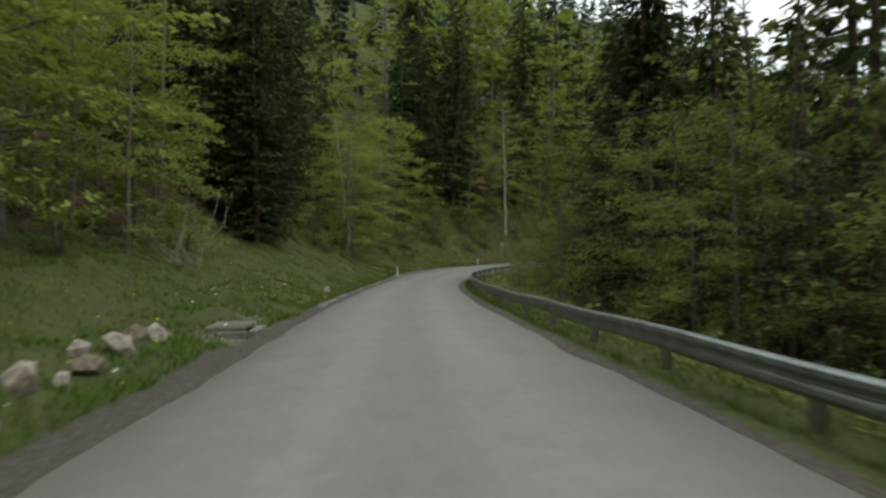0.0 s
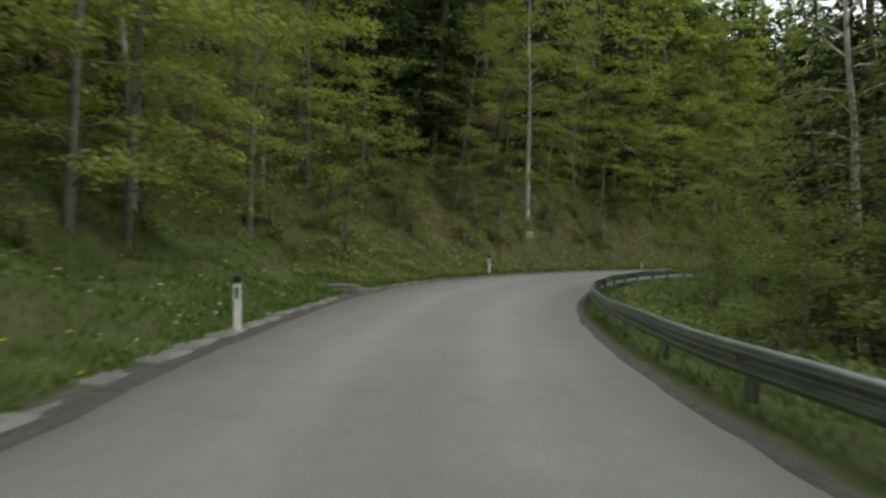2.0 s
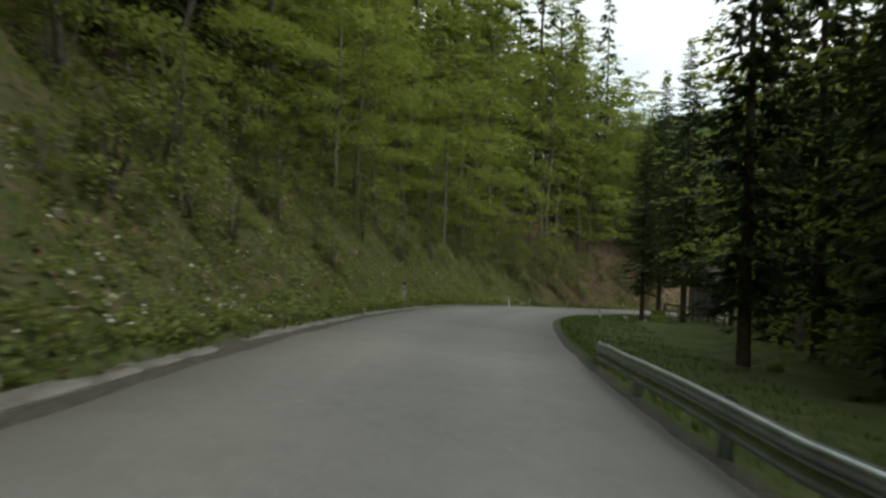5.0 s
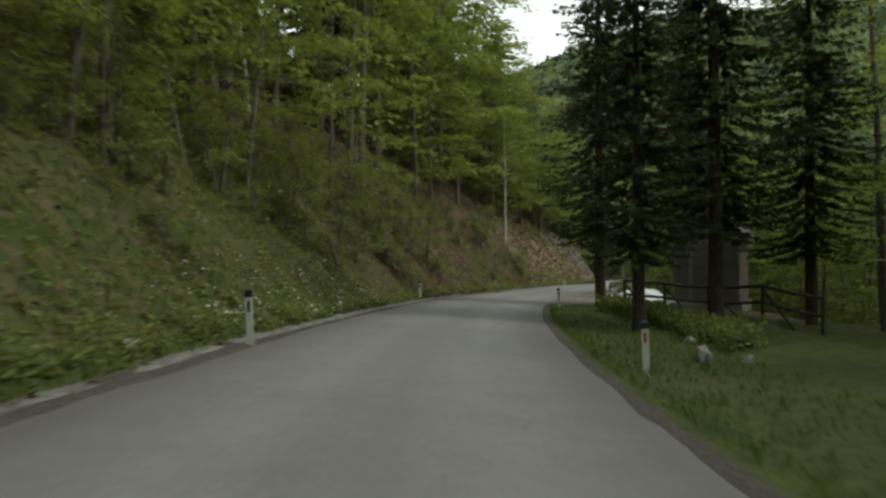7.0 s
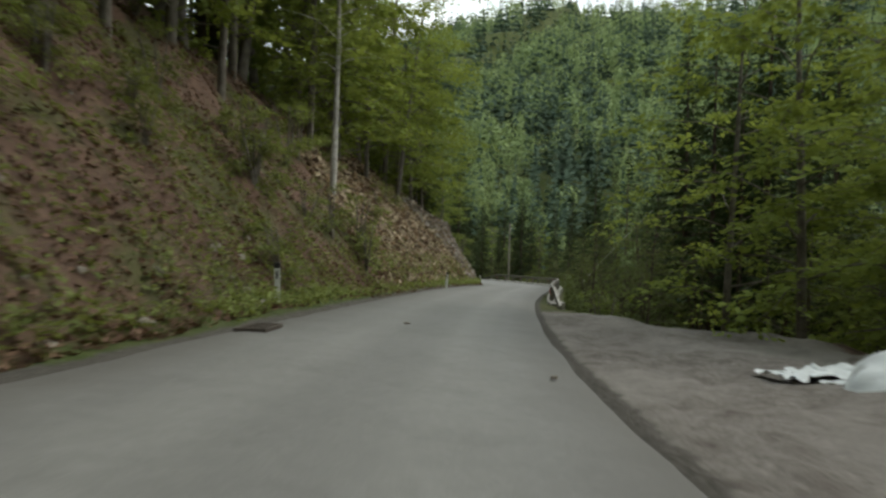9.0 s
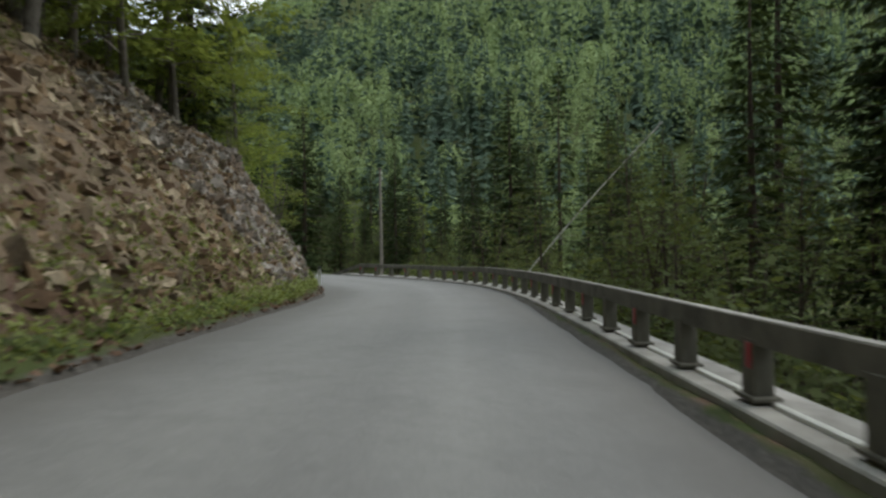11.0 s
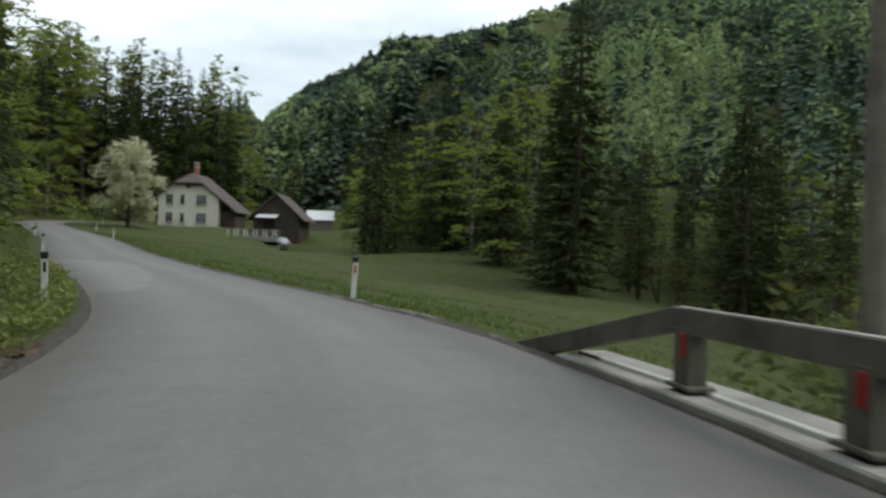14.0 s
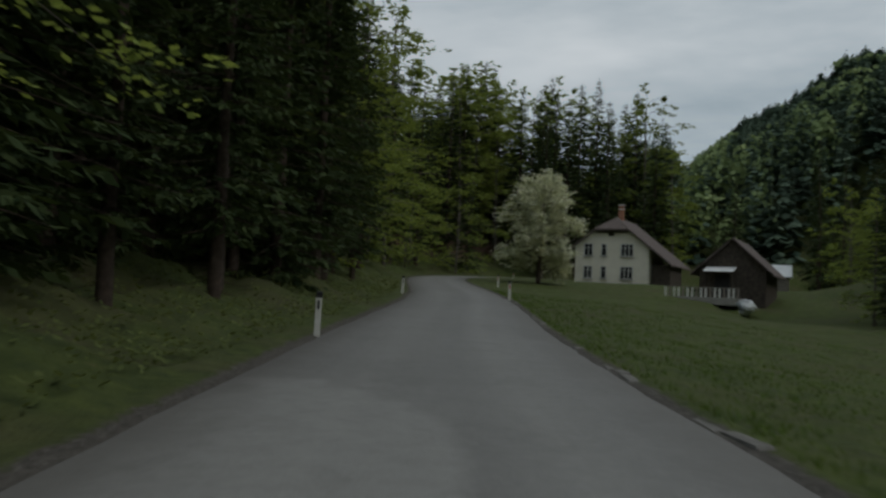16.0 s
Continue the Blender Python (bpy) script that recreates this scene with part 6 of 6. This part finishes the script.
# ---- covered heap on the gravel ----
def tarp_heap():
    ob = thing("covered_heap", "heap covered with a crumpled white tarpaulin on gravel", "tarpaulin", m=pose(110.2, 174.6, gz(110.2, 174.6) + 0.03, 0, 0, -20) @ Matrix.Diagonal((0.72, 0.8, 0.66, 1)))
    nx, ny = 60, 36
    x, y = np.meshgrid(np.linspace(-3.6, 3.4, nx), np.linspace(-1.9, 1.9, ny))
    x, y = x.ravel(), y.ravel()
    rad = np.sqrt((x / 3.1) ** 2 + (y / 1.65) ** 2)
    z = 1.15 * np.clip(1 - rad**2.2, 0, 1) ** 0.75
    z += 0.13 * lumps(x, y, 1.5, 1) * np.clip(1.4 - rad, 0.15, 1) + 0.1 * (np.abs(lumps(x, y, 1.0, 8)) - 0.3) * np.clip(1.3 - rad, 0.2, 1) + 0.035 * lumps(x, y, 0.45, 2) + 0.05
    wx = x + 0.14 * lumps(x, y, 1.7, 6) * np.clip(rad, 0, 1)
    wy = y + 0.16 * lumps(x, y, 1.3, 7) * np.clip(rad, 0, 1)
    ii = np.arange(nx * ny).reshape(ny, nx)
    f = np.stack([ii[:-1, :-1].ravel(), ii[:-1, 1:].ravel(), ii[1:, 1:].ravel(), ii[1:, :-1].ravel()], 1)
    keep = (rad[f] < 1.17 + 0.12 * np.sin(np.arctan2(y[f], x[f]) * 7)).all(1)
    part("tarpaulin", mesh_np("tarpaulin", np.stack([wx, wy, np.maximum(z, 0.02)], 1), f[keep], M_TARP, smooth=True), None, ob)
    x, y = np.meshgrid(np.linspace(-1.7, 1.7, 34), np.linspace(-0.8, 0.8, 18))
    x, y = x.ravel(), y.ravel()
    z = 0.17 + 0.09 * lumps(x, y, 0.9, 5) + 0.1 * (np.abs(lumps(x, y, 0.7, 9)) - 0.2) - 0.05 * np.abs(y)
    x, y = x + 0.1 * lumps(x, y, 0.8, 3), y * (0.75 + 0.25 * np.sin(x * 1.7)) + 0.16 * lumps(x, y, 1.1, 4)
    z = np.maximum(z, 0.02)
    ii = np.arange(612).reshape(18, 34)
    f = np.stack([ii[:-1, :-1].ravel(), ii[:-1, 1:].ravel(), ii[1:, 1:].ravel(), ii[1:, :-1].ravel()], 1)
    o = part("loose_corner", mesh_np("loose_corner", np.stack([x, y, z], 1), f, M_TARP, smooth=True), None, ob, "crumpled loose corner")
    o.matrix_basis = pose(-0.1, 2.2, 0, 0, 0, -12)


tarp_heap()


# ---- wayside chapel and its fence ----
def chapel():
    a = 10.0
    ob = thing("wayside_chapel", "small grey wayside chapel with arched niche and steep roof", "chapel", m=pose(95.3, 164.3, gz(95.3, 164.3), 0, 0, a))
    # local x runs back from the road, y across; the front looks towards -x
    w, h, dp = 1.55, 3.9, 3.0
    bm = bmesh.new()
    box(bm, dp / 2, 0, h / 2 - 0.2, dp, 2 * w, h + 0.4, 0, 0.03)
    part("wall", bm, M_GREYPLASTER, ob)
    bm = bmesh.new()
    gable = [bm.verts.new(v) for v in ((0.02, -w, h), (0.02, w, h), (0.02, 0, h + 1.7))]
    back = [bm.verts.new(v) for v in ((0.3, -w, h), (0.3, w, h), (0.3, 0, h + 1.7))]
    bm.faces.new(gable), bm.faces.new(back[::-1])
    for k in range(3):
        n = (k + 1) % 3
        bm.faces.new((gable[k], back[k], back[n], gable[n]))
    part("gable", bm, M_GREYPLASTER, ob)
    for sgn in (-1, 1):
        bm = bmesh.new()
        q = [(-0.4, sgn * (w + 0.4), h - 0.42), (dp + 0.3, sgn * (w + 0.4), h - 0.42), (dp + 0.3, 0, h + 1.78), (-0.4, 0, h + 1.78)]
        lo = [bm.verts.new(v) for v in q]
        hi = [bm.verts.new((v[0], v[1], v[2] + 0.12)) for v in q]
        bm.faces.new(lo), bm.faces.new(hi[::-1])
        for k in range(4):
            n = (k + 1) % 4
            bm.faces.new((lo[k], hi[k], hi[n], lo[n]))
        bmesh.ops.recalc_face_normals(bm, faces=bm.faces)
        part("roof_slope", bm, M_TILE, ob, "dark shingled roof slope")
    # arched niche: surround, and a flat darker plate standing in for the shaded recess
    for name, r0, dx, mat, label in (("niche_surround", 0.82, -0.05, M_PLINTH, "pale arched surround"), ("niche", 0.66, -0.09, M_GREYPLASTER, "grey plate for the shaded arched niche")):
        bm = bmesh.new()
        pts = [(-r0, 0.55), (r0, 0.55), (r0, 2.5)] + [(r0 * math.cos(t), 2.5 + 1.25 * r0 * math.sin(t)) for t in np.linspace(0.2, math.pi - 0.2, 9)] + [(-r0, 2.5)]
        f0 = [bm.verts.new((dx, y, z)) for y, z in pts]
        f1 = [bm.verts.new((0.01, y, z)) for y, z in pts]
        bm.faces.new(f0), bm.faces.new(f1[::-1])
        for k in range(len(pts)):
            n = (k + 1) % len(pts)
            bm.faces.new((f0[k], f1[k], f1[n], f0[n]))
        bmesh.ops.recalc_face_normals(bm, faces=bm.faces)
        part(name, bm, mat, ob, label)
    part("plinth", box(bmesh.new(), dp / 2 - 0.1, 0, 0.15, dp + 0.4, 2 * w + 0.3, 0.5, 0, 0.04), M_CONCRETE, ob, "grey plinth")


chapel()


def log_fence():
    ob = thing("log_fence", "weathered round-log fence with leaning braces", "fence")
    r = np.random.default_rng(4)
    ends = [Vector((x, y, gz(x, y))) for x, y in ((93.9, 168.0), (92.6, 165.3), (91.3, 162.7), (90.0, 160.0), (88.7, 157.4))]
    for i, p in enumerate(ends):
        v, f = tube(np.array([[p[0], p[1], p[2] - 0.3], [p[0], p[1], p[2] + 1.42]]), [0.075, 0.07], 8)
        part("post", mesh_np("post", v, f, M_OLDWOOD, smooth=True), None, ob)
        if i:
            o = ends[i - 1]
            for z in (1.42, 0.75):
                v, f = tube(np.array([[o[0], o[1], o[2] + z], [(o[0] + p[0]) / 2, (o[1] + p[1]) / 2, (o[2] + p[2]) / 2 + z - 0.03], [p[0], p[1], p[2] + z + 0.02]]), [0.065, 0.07, 0.065], 8)
                part("rail", mesh_np("rail", v, f, M_OLDWOOD, smooth=True), None, ob)
            v, f = tube(np.array([[o[0], o[1], o[2] + 1.3], [o[0] * 0.4 + p[0] * 0.6, o[1] * 0.4 + p[1] * 0.6, p[2] + 0.0]]), [0.05, 0.05], 6)
            part("brace", mesh_np("brace", v, f, M_OLDWOOD, smooth=True), None, ob)


log_fence()


def hedge():
    """Low dark hedge between the lawn and the verge."""
    r = np.random.default_rng(9)
    line = np.array([beside(s, -d) for s, d in ((212, 6.0), (209, 6.5), (206, 6.9), (202, 7.3), (198, 7.7), (192, 8.1))])
    n = 11000
    u = r.uniform(0, len(line) - 1.001, n)
    i = u.astype(int)
    p = line[i] + (line[i + 1] - line[i]) * (u - i)[:, None]
    a = r.uniform(0, 6.28, n)
    q = np.abs(r.normal(0, 1, (n, 1)))
    off = np.stack([np.cos(a) * 0.5, np.sin(a) * 0.5, 0.3 + 0.34 * np.sin(r.uniform(-1.4, 1.57, n))], 1) * (r.uniform(0.6, 1.12, n) * (1 + 0.2 * lumps(p[:, 0], p[:, 1], 1.6, 3)))[:, None]
    al = unit(r.normal(0, 1, (n, 3)) + (0, 0, 0.4))
    v, f = blades(p + off, al, unit(np.cross(al, r.normal(0, 1, (n, 3)))), r.uniform(0.1, 0.24, n), 0.55)
    ob = thing("hedge", "low dark green hedge beside the lawn", "hedge")
    part("leafage", mesh_np("leafage", v, f, M_SHRUB), None, ob)
    core = []
    for k in range(len(line)):
        core.append(line[k] + (0, 0, 0.15))
    v, f = tube(np.array(core), [0.17] * len(core), 8)
    part("core", mesh_np("core", v, f, M_OLDWOOD), None, ob, "dark inner twigs")


hedge()


# ---- fallen branches at the edge of the woods ----
def fallen_branches(x, y, turn, label):
    ob = thing("fallen_branch", label, "branch", "fallen branches", pose(x, y, gz(x, y), 0, 0, turn))
    r = np.random.default_rng(int(abs(x * 10)))
    pieces = []
    for k in range(7):
        a, b = r.uniform(-1.6, 1.6), r.uniform(0.3, 1.3)
        ln, y0 = r.uniform(1.2, 3.6), r.uniform(-0.9, 0.9)
        tt = np.linspace(0, 1, 6)
        p = np.stack([ln * tt + r.uniform(-0.6, 0.6), y0 + a * tt + r.normal(0, 0.07, 6), 0.02 + ln * b * tt + r.normal(0, 0.05, 6)], 1)
        pieces.append(tube(p, 0.02 * (1 - tt) + 0.005, 5))
        for j in range(3):
            q = p[r.integers(2, 5)]
            d = r.normal(0, 0.4, 3)
            pieces.append(tube(np.array([q, q + d * 0.5, q + d + (0, 0, 0.1)]), [0.012, 0.008, 0.003], 3))
    v, f = join(pieces)
    part("wood", mesh_np("wood", v, f, M_SKID, smooth=True), None, ob)


fallen_branches(-10.4, 31.2, 175, "pale dead branches hanging over the meadow edge")
fallen_branches(-9.8, 29.4, 110, "pale dead branches hanging over the meadow edge")
fallen_branches(-12.5, 78.0, 60, "pale broken branch on the bank")


# ---- house ----
def window_unit(parent, y, z, w, h, panes, front):
    win = part("window", box(bmesh.new(), front - 0.02, y, z, 0.1, w, h, 0, 0.004), M_WINDOW, parent, "dark window with white frame")
    for k in range(panes + 1):
        part("mullion", box(bmesh.new(), front - 0.09, y - w / 2 + w * k / panes, z, 0.06, 0.09, h, 0, 0.005), M_FRAME, win)
    for q in (-0.5, 0.5, 0.18):
        part("frame_bar", box(bmesh.new(), front - 0.093, y, z + h * q, 0.06, w + 0.1, 0.09 if abs(q) == 0.5 else 0.06, 0, 0.005), M_FRAME, win)
    part("sill", box(bmesh.new(), front - 0.1, y, z - h / 2 - 0.1, 0.2, w + 0.3, 0.08, 0, 0.01), M_PLINTH, win, "grey sill")


def slab(pts, th):
    """A plate over four corners, with thickness downwards."""
    bm = bmesh.new()
    hi = [bm.verts.new(p) for p in pts]
    lo = [bm.verts.new((p[0], p[1], p[2] - th)) for p in pts]
    bm.faces.new(hi), bm.faces.new(lo[::-1])
    for k in range(len(pts)):
        n = (k + 1) % len(pts)
        bm.faces.new((hi[k], lo[k], lo[n], hi[n]))
    bmesh.ops.recalc_face_normals(bm, faces=bm.faces)
    return bm


def prism(pts, x0, x1):
    """A gable shape of (y, z) points, from x0 to x1."""
    bm = bmesh.new()
    a = [bm.verts.new((x0, y, z)) for y, z in pts]
    b = [bm.verts.new((x1, y, z)) for y, z in pts]
    bm.faces.new(a), bm.faces.new(b[::-1])
    for k in range(len(pts)):
        n = (k + 1) % len(pts)
        bm.faces.new((a[k], b[k], b[n], a[n]))
    bmesh.ops.recalc_face_normals(bm, faces=bm.faces)
    return bm


def farmhouse():
    # local x runs back from the gable, y to the left along it
    ang = math.degrees(math.atan2(0.652, 0.759))
    base = 0.75
    ob = thing("farmhouse", "cream plastered two-storey farmhouse with half-hipped brown roof", "house", m=pose(256.3, 324.2, base, 0, 0, ang))
    w, eave, dp = 4.65, 4.9, 11.0
    top = 8.6
    part("wall", prism([(-w, -1.2), (w, -1.2), (w, eave), (1.9, top - 1.65), (-1.9, top - 1.65), (-w, eave)], 0, dp), M_PLASTER, ob, "cream plaster walls")
    part("plinth", box(bmesh.new(), dp / 2, 0, -0.35, dp + 0.12, 2 * w + 0.12, 0.9, 0, 0.02), M_PLINTH, ob, "grey stone plinth")
    zr = lambda y: top - abs(y) * (top - eave) / w  # noqa: E731
    part("roof_slope", slab([(-0.7, w + 0.7, zr(w + 0.7) + 0.1), (dp + 0.6, w + 0.7, zr(w + 0.7) + 0.1), (dp + 0.6, 0, top + 0.1), (1.9, 0, top + 0.1), (-0.7, 2.1, zr(2.1) + 0.1)], 0.22), M_TILE, ob, "brown tiled roof slope")
    part("roof_slope", slab([(-0.7, -w - 2.9, zr(w + 2.9) + 0.1), (-0.7, -2.1, zr(2.1) + 0.1), (1.9, 0, top + 0.1), (dp + 0.6, 0, top + 0.1), (dp + 0.6, -w - 2.9, zr(w + 2.9) + 0.1)], 0.22), M_TILE, ob, "brown tiled roof slope over the side porch")
    part("half_hip", slab([(-0.75, 2.2, zr(2.2) + 0.12), (1.95, 0, top + 0.12), (-0.75, -2.2, zr(2.2) + 0.12)], 0.2), M_TILE, ob, "brown half-hip of the roof")
    part("eave_board", box(bmesh.new(), -0.05, 0, zr(2.2) - 0.2, 0.08, 4.2, 0.24, 0, 0.01), M_OLDWOOD, ob, "dark eave board")
    part("vent", box(bmesh.new(), -0.03, 0.1, zr(2.2) - 0.55, 0.08, 0.75, 0.4, 0, 0.01), M_OLDWOOD, ob, "small dark attic opening")
    ch = part("chimney", box(bmesh.new(), 3.2, -0.2, top + 0.6, 0.6, 0.6, 2.0, 0, 0.02), M_BRICK, ob, "brick chimney")
    part("chimney_cap", box(bmesh.new(), 3.2, -0.2, top + 1.75, 0.85, 0.85, 0.1, 0, 0.02), M_FRAME, ch, "pale chimney cap")
    part("chimney_collar", box(bmesh.new(), 3.2, -0.2, top + 1.2, 0.75, 0.75, 0.12, 0, 0.02), M_FRAME, ch)
    for z in (1.55, 4.35):
        window_unit(ob, 2.95, z, 1.05, 1.5, 2, 0)
        window_unit(ob, 0.95, z, 0.62, 1.45, 1, 0)
        window_unit(ob, -1.95, z, 1.5, 1.5, 3, 0)
    part("porch_wall", box(bmesh.new(), 4.5, -w - 1.3, 1.0, 7.0, 2.2, 3.4, 0, 0.02), M_OLDWOOD, ob, "dark boarded side porch")


farmhouse()


def barn():
    x, y = 254.5, 300.8
    ob = thing("barn", "dark wooden barn with pale awning and terrace", "barn", m=pose(x, y, gz(x, y), 0, 0, 38))
    w, eave, dp, top = 3.1, 3.4, 7.5, 6.2
    part("wall", prism([(-w, -1.0), (w, -1.0), (w, eave), (0, top), (-w, eave)], 0, dp), M_OLDWOOD, ob, "dark boarded walls")
    for k in range(14):
        yy = -w + 0.25 + k * 0.43
        hh = eave + (top - eave) * (1 - abs(yy) / w)
        part("board", box(bmesh.new(), -0.02, yy, hh / 2 - 0.2, 0.03, 0.38, hh - 0.1, 0, 0.006), M_OLDWOOD, ob)
    for sgn in (-1, 1):
        part("roof_slope", slab([(-0.6, sgn * (w + 0.8), eave - 0.62), (dp + 0.5, sgn * (w + 0.8), eave - 0.62), (dp + 0.5, 0, top + 0.15), (-0.6, 0, top + 0.15)], 0.16), M_TILE, ob, "brown roof slope")
    part("awning", slab([(-1.8, 2.4, 3.0), (-1.8, -0.4, 3.0), (0, -0.4, 3.5), (0, 2.4, 3.5)], 0.06), M_TINROOF, ob, "pale sheet awning")
    for yy in (2.3, -0.3):
        part("awning_post", box(bmesh.new(), -1.7, yy, 1.4, 0.12, 0.12, 3.2, 0, 0.01), M_OLDWOOD, ob)
    # no opening here: a thin black panel paints the doorway's shade
    part("doorway", box(bmesh.new(), -0.03, 0.9, 1.7, 0.06, 1.4, 2.0), M_BLACK, ob, "black panel for the shade in a doorway")
    part("terrace", box(bmesh.new(), -1.1, 2.4, 0.1, 2.4, 7.0, 0.7, 0, 0.03), M_PLINTH, ob, "grey terrace")
    rail = part("terrace_rail", box(bmesh.new(), -2.25, 2.4, 1.36, 0.07, 7.0, 0.08, 0, 0.01), M_GREYWOOD, ob)
    for k in range(17):
        part("slat", box(bmesh.new(), -2.25, -1.0 + k * 0.425, 0.9, 0.04, 0.2, 0.9, 0, 0.01), M_FRAME if k % 3 else M_GREYWOOD, rail)


barn()


def shed():
    x, y = 301.3, 340.2
    ob = thing("shed", "small shed with bright sheet-metal roof", "shed", m=pose(x, y, max(gz(x, y), 1.2), 0, 0, 135))
    part("wall", prism([(-2.6, -1.0), (2.6, -1.0), (2.6, 2.6), (0, 4.2), (-2.6, 2.6)], 0, 5), M_GREYWOOD, ob, "grey boarded walls")
    for sgn in (-1, 1):
        part("roof_slope", slab([(-0.4, sgn * 3.1, 2.35), (5.4, sgn * 3.1, 2.35), (5.4, 0, 4.4), (-0.4, 0, 4.4)], 0.07), M_TINROOF, ob, "sheet-metal roof slope with sky brightness in its colour")


shed()


def covered_bales():
    x, y = 251.5, 295.5
    r = np.random.default_rng(3)
    ob = thing("wrapped_bale", "white wrapped bale beside the barn", "bale", m=pose(x, y, gz(x, y) + 0.6, 0, 90, 40))
    bm = bmesh.new()
    bmesh.ops.create_cone(bm, cap_ends=True, segments=20, radius1=0.7, radius2=0.7, depth=1.9)
    for v in bm.verts:
        v.co += Vector(r.normal(0, 0.09, 3))
    bmesh.ops.bevel(bm, geom=[e for e in bm.edges if len({round(v.co.z) for v in e.verts}) == 1], offset=0.12, segments=2, affect="EDGES")
    part("wrap", bm, M_TARP, ob, smooth=True)


covered_bales()


def pear_tree():
    r = np.random.default_rng(17)
    ob = thing("blossoming_tree", "old fruit tree with white blossom beside the farmhouse", "tree", m=pose(238.0, 309.5, gz(238.0, 309.5), 0, 0, 0))
    t, c = broad_tree(r, 10.2, 3.1, 0.12, 24000, 0.22, 0.5, M_BARKD, M_BLOSSOM, 0.0, 1, 2.2, 1.6)
    part("trunk", t, None, ob)
    part("crown", c, None, ob, "white blossom and young leaves")


pear_tree()
rock_face()
edge_strip()
